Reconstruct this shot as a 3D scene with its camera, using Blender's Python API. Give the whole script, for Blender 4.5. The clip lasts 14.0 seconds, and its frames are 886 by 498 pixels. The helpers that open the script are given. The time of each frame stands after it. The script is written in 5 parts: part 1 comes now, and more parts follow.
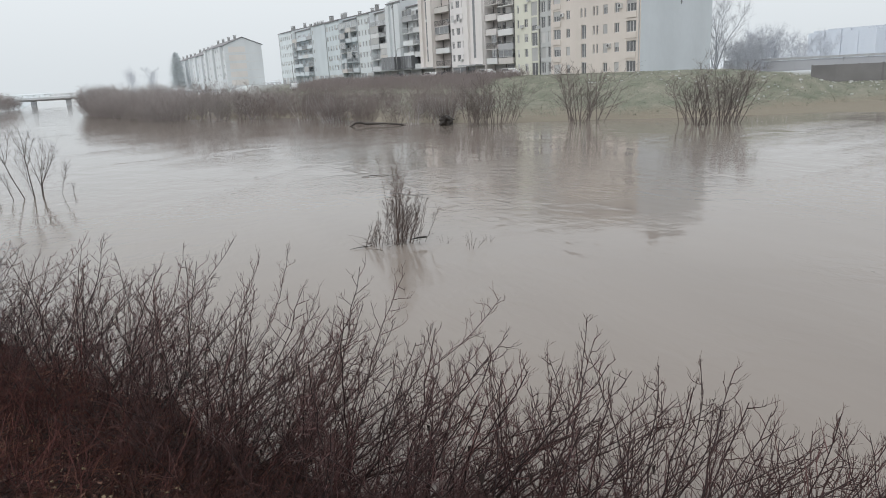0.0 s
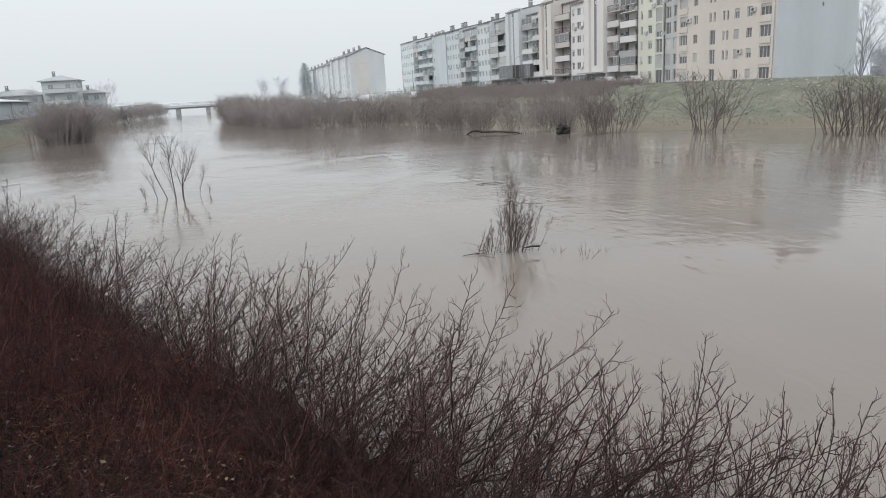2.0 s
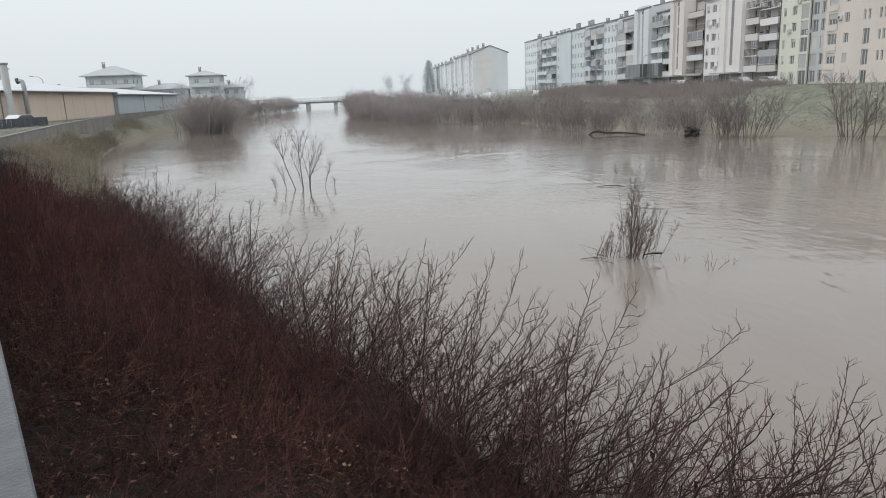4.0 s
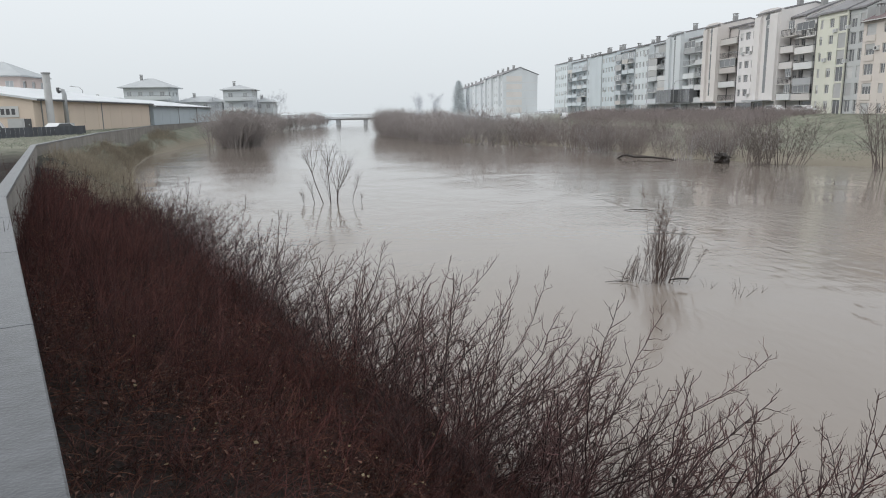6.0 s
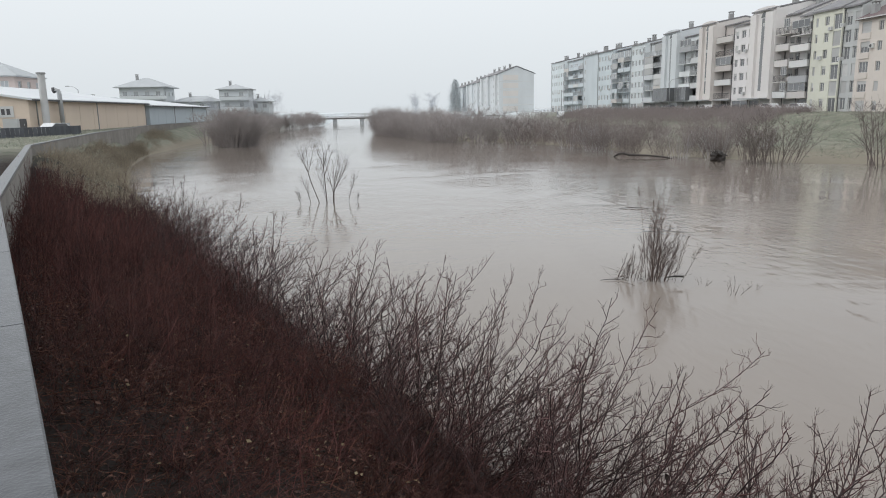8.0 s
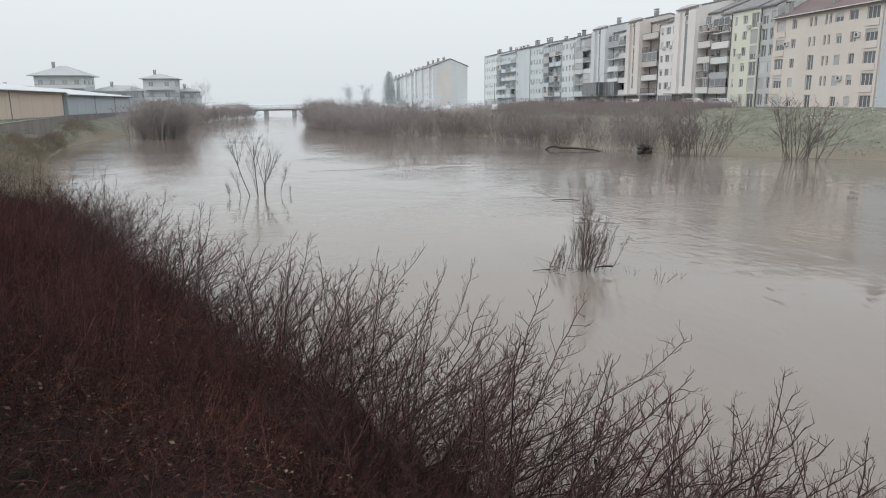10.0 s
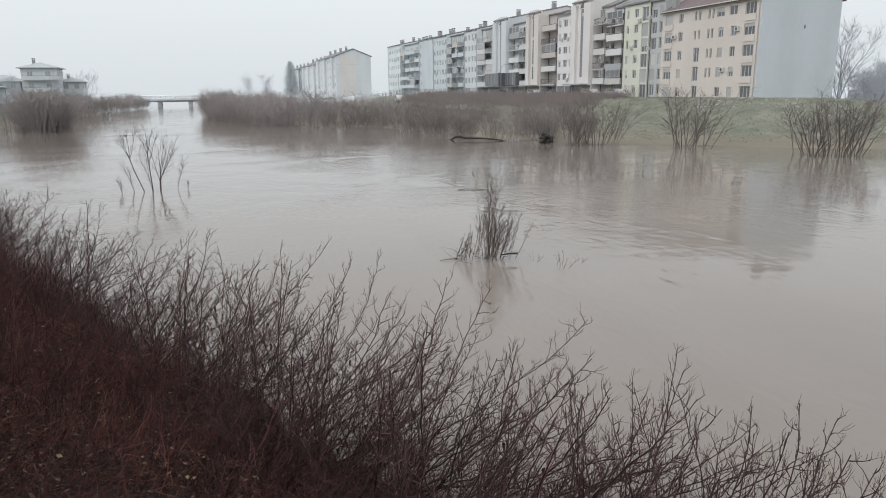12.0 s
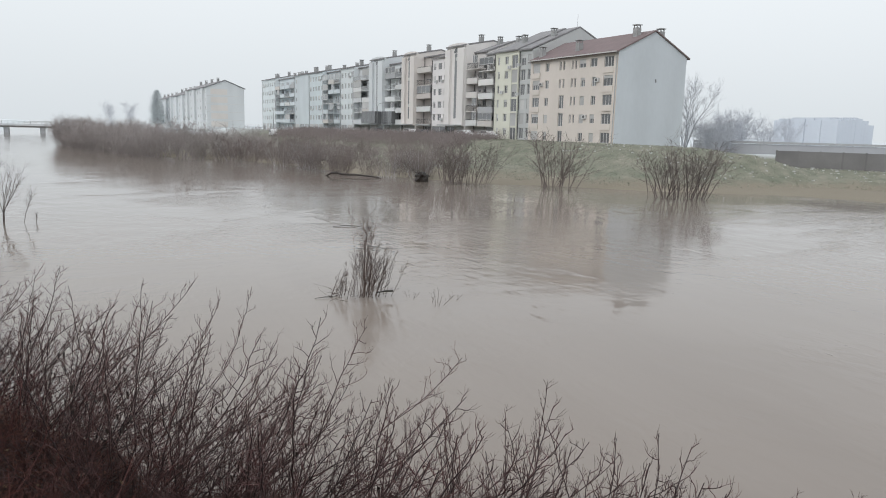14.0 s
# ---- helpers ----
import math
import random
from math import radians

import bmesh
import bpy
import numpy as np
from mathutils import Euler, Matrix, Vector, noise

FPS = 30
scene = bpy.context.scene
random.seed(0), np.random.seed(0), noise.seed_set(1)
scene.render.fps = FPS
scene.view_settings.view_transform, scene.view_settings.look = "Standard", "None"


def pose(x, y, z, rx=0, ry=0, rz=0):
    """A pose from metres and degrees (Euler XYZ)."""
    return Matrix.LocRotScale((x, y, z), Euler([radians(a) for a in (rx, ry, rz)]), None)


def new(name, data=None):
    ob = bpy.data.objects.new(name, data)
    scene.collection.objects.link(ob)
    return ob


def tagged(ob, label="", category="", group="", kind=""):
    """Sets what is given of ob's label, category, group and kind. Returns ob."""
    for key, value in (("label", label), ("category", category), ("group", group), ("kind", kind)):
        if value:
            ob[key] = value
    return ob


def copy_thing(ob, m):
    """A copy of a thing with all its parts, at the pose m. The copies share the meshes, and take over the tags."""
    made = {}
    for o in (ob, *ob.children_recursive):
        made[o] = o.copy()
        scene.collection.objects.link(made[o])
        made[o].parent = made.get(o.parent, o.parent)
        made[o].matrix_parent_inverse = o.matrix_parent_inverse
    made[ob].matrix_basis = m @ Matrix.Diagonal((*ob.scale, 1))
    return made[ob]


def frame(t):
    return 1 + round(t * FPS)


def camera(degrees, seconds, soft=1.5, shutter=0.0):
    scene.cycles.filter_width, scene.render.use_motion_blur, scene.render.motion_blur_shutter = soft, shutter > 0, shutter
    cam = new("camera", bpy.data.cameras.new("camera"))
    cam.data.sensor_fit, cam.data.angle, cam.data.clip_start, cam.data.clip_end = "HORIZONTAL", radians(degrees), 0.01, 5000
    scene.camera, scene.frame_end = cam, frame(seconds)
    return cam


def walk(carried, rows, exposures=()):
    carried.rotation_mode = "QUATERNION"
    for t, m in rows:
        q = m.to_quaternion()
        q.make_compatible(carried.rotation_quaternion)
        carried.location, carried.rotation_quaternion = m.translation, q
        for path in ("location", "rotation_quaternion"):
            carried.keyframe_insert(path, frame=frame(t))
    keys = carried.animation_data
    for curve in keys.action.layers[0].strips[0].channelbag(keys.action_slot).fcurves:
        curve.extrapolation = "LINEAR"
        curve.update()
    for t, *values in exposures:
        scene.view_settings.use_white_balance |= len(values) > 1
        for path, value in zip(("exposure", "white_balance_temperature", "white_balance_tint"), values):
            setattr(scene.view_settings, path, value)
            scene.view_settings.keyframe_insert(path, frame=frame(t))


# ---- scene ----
# A river in flood: the eye stands on a flood wall 5.5 m over the water. x runs across the river, y upstream, water at z = 0.
EYE = 5.5
ROWS = [
    (0.0, 0.031, 0.009, -0.007, -27.40, -14.41, -2.95),
    (0.5, 0.012, 0.013, -0.008, -24.90, -14.79, -2.94),
    (1.0, 0.009, 0.007, -0.013, -22.81, -14.20, -2.85),
    (1.5, 0.021, -0.009, -0.012, -20.67, -13.32, -2.83),
    (2.0, 0.009, -0.017, 0.000, -17.87, -13.26, -3.19),
    (2.5, -0.016, -0.018, 0.008, -15.01, -13.13, -3.33),
    (3.0, -0.032, -0.009, 0.015, -12.42, -12.98, -3.40),
    (3.5, -0.057, 0.013, 0.030, -10.20, -12.95, -3.22),
    (4.0, -0.081, 0.025, 0.038, -8.21, -12.96, -2.43),
    (4.2, -0.081, 0.025, 0.038, -7.60, -12.90, -2.10),
    (6.3, -0.113, -0.031, -0.000, -6.20, -11.20, -0.90),
    (6.5, -0.113, -0.031, -0.000, -6.77, -11.17, -0.88),
    (7.0, -0.116, -0.034, -0.003, -7.48, -10.95, -0.67),
    (7.5, -0.102, -0.039, -0.005, -6.69, -11.04, -0.67),
    (8.0, -0.062, -0.043, -0.005, -6.44, -11.41, -1.06),
    (8.5, -0.036, -0.044, -0.008, -8.36, -11.87, -1.07),
    (8.7, -0.036, -0.044, -0.008, -9.40, -11.95, -1.00),
    (10.8, 0.021, 0.008, -0.029, -14.30, -12.45, -0.45),
    (11.0, 0.021, 0.008, -0.029, -15.48, -12.74, -0.42),
    (11.5, 0.051, 0.003, -0.035, -17.74, -12.62, -0.52),
    (12.0, 0.070, 0.011, -0.035, -19.63, -12.91, -0.62),
    (12.5, 0.082, 0.032, -0.027, -21.37, -12.97, -0.13),
    (13.0, 0.111, 0.043, -0.019, -24.06, -13.02, 0.24),
    (13.5, 0.118, 0.046, -0.011, -27.22, -11.87, 0.46),
    (14.0, 0.102, 0.048, -0.006, -30.10, -9.80, 1.50),
]

cam = camera(65.6, 14.0, soft=1.0)
walk(cam, [(t, pose(x, y, EYE + z, 0, 0, yaw) @ pose(0, 0, 0, 90 + pitch) @ pose(0, 0, 0, 0, 0, roll))
           for t, x, y, z, yaw, pitch, roll in ROWS])

# ---- overcast sky and a weak, wide sun ----
SUN_HEIGHT, SUN_TURN = 42.0, 245.0
world = bpy.data.worlds.new("overcast")
scene.world = world
world.use_nodes = True
wn = world.node_tree
wn.nodes.clear()
w_out = wn.nodes.new("ShaderNodeOutputWorld")
w_bg = wn.nodes.new("ShaderNodeBackground")
w_sky = wn.nodes.new("ShaderNodeTexSky")
w_sky.sky_type = "NISHITA"
w_sky.sun_disc = False
w_sky.sun_elevation, w_sky.sun_rotation = radians(SUN_HEIGHT), radians(SUN_TURN)
w_sky.air_density, w_sky.dust_density, w_sky.ozone_density = 1.0, 6.0, 1.0
w_grey = wn.nodes.new("ShaderNodeHueSaturation")
w_grey.inputs["Saturation"].default_value = 0.12
w_grey.inputs["Value"].default_value = 0.09
w_mix = wn.nodes.new("ShaderNodeMix")
w_mix.data_type = "RGBA"
w_mix.inputs[0].default_value = 0.86
w_dir = wn.nodes.new("ShaderNodeTexCoord")
w_sep = wn.nodes.new("ShaderNodeSeparateXYZ")
w_up = wn.nodes.new("ShaderNodeMapRange")
w_up.inputs[1].default_value, w_up.inputs[2].default_value = 0.0, 0.45
w_cloud = wn.nodes.new("ShaderNodeMix")
w_cloud.data_type = "RGBA"
w_cloud.inputs[6].default_value, w_cloud.inputs[7].default_value = (0.81, 0.865, 0.905, 1), (1.13, 1.185, 1.23, 1)
wn.links.new(w_dir.outputs["Generated"], w_sep.inputs[0])
wn.links.new(w_sep.outputs["Z"], w_up.inputs[0])
wn.links.new(w_up.outputs[0], w_cloud.inputs[0])
wn.links.new(w_cloud.outputs[2], w_mix.inputs[7])
wn.links.new(w_sky.outputs[0], w_grey.inputs["Color"])
wn.links.new(w_grey.outputs[0], w_mix.inputs[6])
wn.links.new(w_mix.outputs[2], w_bg.inputs["Color"])
w_bg.inputs["Strength"].default_value = 1.0
wn.links.new(w_bg.outputs[0], w_out.inputs["Surface"])
sun = new("sun", bpy.data.lights.new("sun", "SUN"))
sun.data.energy, sun.data.angle, sun.data.color = 0.8, radians(40), (1.0, 0.97, 0.93)
sun.matrix_world = pose(0, 0, 60, 90 - SUN_HEIGHT, 0, 180 - SUN_TURN)


# ---- materials ----
def mat(name, base, other=None, rough=0.8, scale=1.0, fine=14.0, bump=0.2, depth=0.01, metal=0.0, stretch=(1, 1, 1), spread=0.0, spec=0.4, island=0.0):
    """A surface of two tones at a broad and a fine scale, with a slight relief. spread: how far pieces differ in value."""
    m = bpy.data.materials.new(name)
    m.use_nodes = True
    n, l = m.node_tree.nodes, m.node_tree.links
    b = n["Principled BSDF"]
    other = other or tuple(c * 0.72 for c in base)
    geo = n.new("ShaderNodeNewGeometry")
    mapping = n.new("ShaderNodeMapping")
    mapping.inputs["Scale"].default_value = stretch
    l.new(geo.outputs["Position"], mapping.inputs["Vector"])
    broad, grain = n.new("ShaderNodeTexNoise"), n.new("ShaderNodeTexNoise")
    broad.inputs["Scale"].default_value, broad.inputs["Detail"].default_value = scale, 5
    grain.inputs["Scale"].default_value, grain.inputs["Detail"].default_value = fine, 4
    for tex in (broad, grain):
        l.new(mapping.outputs[0], tex.inputs["Vector"])
    mixer = n.new("ShaderNodeMath")
    mixer.operation = "MULTIPLY_ADD"
    mixer.inputs[1].default_value = 0.45
    l.new(grain.outputs["Fac"], mixer.inputs[0])
    scaled = n.new("ShaderNodeMath")
    scaled.operation = "MULTIPLY_ADD"
    scaled.inputs[1].default_value, scaled.inputs[2].default_value = 1.5, -0.48
    l.new(broad.outputs["Fac"], scaled.inputs[0])
    l.new(scaled.outputs[0], mixer.inputs[2])
    tone = n.new("ShaderNodeMix")
    tone.data_type, tone.clamp_factor = "RGBA", True
    tone.inputs[6].default_value, tone.inputs[7].default_value = (*base, 1), (*other, 1)
    l.new(mixer.outputs[0], tone.inputs[0])
    last = tone.outputs[2]
    if spread:
        info = n.new("ShaderNodeObjectInfo")
        amount = n.new("ShaderNodeMapRange")
        amount.inputs[3].default_value, amount.inputs[4].default_value = 1 - spread, 1 + spread
        l.new(info.outputs["Random"], amount.inputs[0])
        hsv = n.new("ShaderNodeHueSaturation")
        l.new(amount.outputs[0], hsv.inputs["Value"])
        l.new(last, hsv.inputs["Color"])
        last = hsv.outputs[0]
    if island:
        each = n.new("ShaderNodeMapRange")
        each.inputs[3].default_value, each.inputs[4].default_value = 1 - island, 1 + island
        l.new(geo.outputs["Random Per Island"], each.inputs[0])
        vary = n.new("ShaderNodeHueSaturation")
        l.new(each.outputs[0], vary.inputs["Value"])
        l.new(last, vary.inputs["Color"])
        last = vary.outputs[0]
    l.new(last, b.inputs["Base Color"])
    b.inputs["Roughness"].default_value, b.inputs["Metallic"].default_value = rough, metal
    b.inputs["Specular IOR Level"].default_value = spec
    if bump:
        relief = n.new("ShaderNodeBump")
        relief.inputs["Strength"].default_value, relief.inputs["Distance"].default_value = bump, depth
        l.new(grain.outputs["Fac"], relief.inputs["Height"])
        l.new(relief.outputs[0], b.inputs["Normal"])
    return m


def water_material():
    m = bpy.data.materials.new("muddy_water")
    m.use_nodes = True
    n, l = m.node_tree.nodes, m.node_tree.links
    b = n["Principled BSDF"]
    geo = n.new("ShaderNodeNewGeometry")

    def noise_at(scale, stretch, detail=3.0, distortion=0.0):
        mp = n.new("ShaderNodeMapping")
        mp.inputs["Scale"].default_value = stretch
        mp.inputs["Rotation"].default_value = (0, 0, radians(-12))
        tex = n.new("ShaderNodeTexNoise")
        tex.inputs["Scale"].default_value, tex.inputs["Detail"].default_value = scale, detail
        tex.inputs["Distortion"].default_value = distortion
        l.new(geo.outputs["Position"], mp.inputs["Vector"])
        l.new(mp.outputs[0], tex.inputs["Vector"])
        return tex

    silt = noise_at(0.12, (1.0, 0.35, 1), 4.0, 1.2)
    tone = n.new("ShaderNodeMix")
    tone.data_type = "RGBA"
    tone.inputs[6].default_value, tone.inputs[7].default_value = (0.250, 0.2145, 0.189, 1), (0.193, 0.1625, 0.141, 1)
    l.new(silt.outputs["Fac"], tone.inputs[0])
    l.new(tone.outputs[2], b.inputs["Base Color"])
    b.inputs["Roughness"].default_value, b.inputs["IOR"].default_value = 0.05, 1.33
    swell = noise_at(0.55, (1.0, 0.45, 1), 2.0, 1.5)
    ripple = noise_at(3.2, (1.0, 0.6, 1), 3.0, 0.6)
    patch = noise_at(0.1, (0.6, 1.0, 1), 3.0, 1.6)
    gate = n.new("ShaderNodeMapRange")
    gate.inputs[1].default_value, gate.inputs[2].default_value = 0.40, 0.66
    gate.inputs[3].default_value, gate.inputs[4].default_value = 0.06, 1.0
    l.new(patch.outputs["Fac"], gate.inputs[0])
    mul = n.new("ShaderNodeMath")
    mul.operation = "MULTIPLY"
    l.new(ripple.outputs["Fac"], mul.inputs[0])
    l.new(gate.outputs[0], mul.inputs[1])
    b1, b2 = n.new("ShaderNodeBump"), n.new("ShaderNodeBump")
    b1.inputs["Strength"].default_value, b1.inputs["Distance"].default_value = 0.5, 0.042
    b2.inputs["Strength"].default_value, b2.inputs["Distance"].default_value = 0.7, 0.042
    l.new(swell.outputs["Fac"], b1.inputs["Height"])
    l.new(mul.outputs[0], b2.inputs["Height"])
    l.new(b1.outputs[0], b2.inputs["Normal"])
    l.new(b2.outputs[0], b.inputs["Normal"])
    return m


def ground_material():
    """Dark brown leaf litter on the near bank, winter grass on the far one, wet mud by the water, far ground paled for
    haze.
    """
    m = mat("bank_soil_and_grass", (0.098, 0.118, 0.082), (0.27, 0.255, 0.21), 0.95, 0.6, 3.5, 0.9, 0.12)
    n, l = m.node_tree.nodes, m.node_tree.links
    b = n["Principled BSDF"]
    tone = b.inputs["Base Color"].links[0].from_socket
    geo = n.new("ShaderNodeNewGeometry")
    sep = n.new("ShaderNodeSeparateXYZ")
    l.new(geo.outputs["Position"], sep.inputs[0])
    wob = n.new("ShaderNodeTexNoise")
    wob.inputs["Scale"].default_value = 0.5
    l.new(geo.outputs["Position"], wob.inputs["Vector"])

    def ramp(socket, a, c):
        r = n.new("ShaderNodeMapRange")
        r.inputs[1].default_value, r.inputs[2].default_value = a, c
        l.new(socket, r.inputs[0])
        return r.outputs[0]

    def blend(factor, first, colour):
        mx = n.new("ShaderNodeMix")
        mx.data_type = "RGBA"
        l.new(factor, mx.inputs[0])
        l.new(first, mx.inputs[6])
        mx.inputs[7].default_value = (*colour, 1)
        return mx.outputs[2]

    height = n.new("ShaderNodeMath")
    height.operation = "MULTIPLY_ADD"
    height.inputs[1].default_value = 1.2
    l.new(wob.outputs["Fac"], height.inputs[0])
    l.new(sep.outputs["Z"], height.inputs[2])
    muddy = blend(ramp(height.outputs[0], 1.75, 1.05), tone, (0.212, 0.186, 0.145))
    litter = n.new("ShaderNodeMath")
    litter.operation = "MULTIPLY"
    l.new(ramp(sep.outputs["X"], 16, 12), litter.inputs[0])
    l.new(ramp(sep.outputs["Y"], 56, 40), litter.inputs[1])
    # Haze as colour: ground fades to pale grey upstream and inland.
    hazed = blend(ramp(sep.outputs["Y"], 215, 300), muddy, (0.62, 0.66, 0.68))
    hazed = blend(ramp(sep.outputs["X"], 112, 150), hazed, (0.58, 0.61, 0.64))
    l.new(blend(litter.outputs[0], hazed, (0.018, 0.012, 0.010)), b.inputs["Base Color"])
    return m


M_WATER, M_GROUND = water_material(), ground_material()
M_CONCRETE = mat("weathered_concrete", (0.118, 0.123, 0.135), (0.048, 0.05, 0.056), 0.3, 6.0, 45, 0.6, 0.008, spread=0.06)
M_DARKCON = mat("old_dark_concrete", (0.36, 0.365, 0.365), (0.26, 0.262, 0.262), 0.9, 0.8, 9, 0.4, 0.01, spread=0.08)
M_BARK = mat("red_brown_bark", (0.048, 0.028, 0.027), (0.030, 0.020, 0.020), 0.75, 3, 40, 0.0, spread=0.25)
M_TWIG = mat("thin_twig_bark", (0.100, 0.044, 0.041), (0.046, 0.025, 0.025), 0.7, 0.8, 40, 0.0, spread=0.25, island=0.4)
M_STEM = mat("dead_red_stems", (0.106, 0.036, 0.031), (0.030, 0.0125, 0.0115), 0.85, 1.2, 30, 0.0, spread=0.25, island=0.65)
M_STRAW = mat("dead_straw", (0.13, 0.052, 0.034), (0.017, 0.008, 0.0065), 0.9, 2.5, 30, 0.0, island=0.95)
M_BROWNLEAF = mat("curled_brown_leaves", (0.15, 0.068, 0.044), (0.036, 0.018, 0.014), 0.6, 3, 30, 0.0, island=0.8)
M_LEAF = mat("fallen_pale_leaves", (0.22, 0.17, 0.10), (0.12, 0.085, 0.05), 0.8, 4, 30, 0.0)
M_FARBARK = mat("grey_brown_bark", (0.255, 0.216, 0.205), (0.175, 0.146, 0.138), 0.85, 0.6, 20, 0.0, spread=0.2)
M_WILLOW = mat("red_brown_willow_bark", (0.135, 0.092, 0.076), (0.075, 0.055, 0.048), 0.75, 2, 30, 0.0)
M_WETWOOD = mat("wet_dark_wood", (0.035, 0.028, 0.024), (0.02, 0.016, 0.014), 0.5, 3, 25, 0.4, 0.02)
# Window glass lightened to lose contrast the way haze would.
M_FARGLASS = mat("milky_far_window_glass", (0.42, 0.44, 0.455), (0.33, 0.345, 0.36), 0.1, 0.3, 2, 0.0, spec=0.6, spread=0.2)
M_TREEBARK = mat("dark_wet_bark", (0.11, 0.092, 0.086), (0.07, 0.06, 0.056), 0.7, 2, 30, 0.0)
M_PALEBARK = mat("pale_grey_bark", (0.42, 0.405, 0.405), (0.32, 0.305, 0.305), 0.85, 0.6, 20, 0.0, spread=0.1)
# Bark paled and blued to carry the haze around distant trees.
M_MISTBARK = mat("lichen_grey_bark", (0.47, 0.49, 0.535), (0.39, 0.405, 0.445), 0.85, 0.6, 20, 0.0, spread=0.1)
M_DARKBUSH = mat("dark_grey_brown_bark", (0.185, 0.155, 0.145), (0.125, 0.104, 0.098), 0.85, 0.6, 20, 0.0, spread=0.15)
# Shrub bark lightened with painted haze.
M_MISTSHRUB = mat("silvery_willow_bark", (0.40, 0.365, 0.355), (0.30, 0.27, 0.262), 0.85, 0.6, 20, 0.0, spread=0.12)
M_SNOW = mat("old_wet_snow", (0.66, 0.67, 0.67), (0.46, 0.46, 0.45), 0.6, 2, 12, 0.2)
M_WEED = mat("dead_bank_weeds", (0.325, 0.28, 0.212), (0.215, 0.178, 0.138), 0.9, 0.35, 6, 0.0, island=0.3)
M_GLASS = mat("window_glass", (0.185, 0.19, 0.198), (0.125, 0.13, 0.137), 0.06, 0.3, 2, 0.0, spec=0.6, spread=0.3)
M_FRAME = mat("white_window_frames", (0.62, 0.62, 0.61), (0.5, 0.5, 0.5), 0.5, 0.6, 8, 0.0)
M_SHUTTER = mat("pale_roller_shutters", (0.52, 0.52, 0.51), (0.40, 0.40, 0.41), 0.6, 0.5, 6, 0.1, spread=0.15)
M_ROOF = mat("grey_brown_roof_tiles", (0.265, 0.26, 0.268), (0.20, 0.196, 0.204), 0.8, 0.7, 9, 0.4, 0.03)
M_REDROOF = mat("dull_red_roof_tiles", (0.205, 0.155, 0.156), (0.155, 0.12, 0.122), 0.8, 0.7, 9, 0.4, 0.03)
# Bridge colour is pulled towards the sky, its haze painted on.
M_BRIDGE = mat("pale_bridge_concrete", (0.68, 0.70, 0.72), (0.60, 0.62, 0.64), 0.9, 0.3, 5, 0.2, spread=0.08)
M_METAL = mat("grey_sheet_metal", (0.45, 0.46, 0.47), (0.34, 0.35, 0.36), 0.45, 0.5, 8, 0.1, metal=0.3)
M_RAIL = mat("dark_rail_paint", (0.10, 0.10, 0.105), None, 0.6, 1, 12, 0.0)
M_MOSSY = mat("stained_mossy_concrete", (0.28, 0.262, 0.242), (0.17, 0.158, 0.144), 0.9, 0.9, 9, 0.5, 0.01, spread=0.1)
M_CAR = mat("white_car_paint", (0.7, 0.71, 0.72), (0.6, 0.6, 0.61), 0.25, 0.5, 4, 0.0)
M_DARKCAR = mat("dark_car_paint", (0.05, 0.055, 0.065), None, 0.25, 0.5, 4, 0.0)
M_RUBBER = mat("black_rubber", (0.02, 0.02, 0.02), None, 0.8, 2, 10, 0.0)


def render_paint(name, colour):
    colour = tuple(min(0.86, c * 1.32) for c in colour)
    return mat(name, colour, tuple(c * 0.84 for c in colour), 0.85, 0.22, 3.0, 0.15, 0.01, stretch=(1, 1, 0.45))


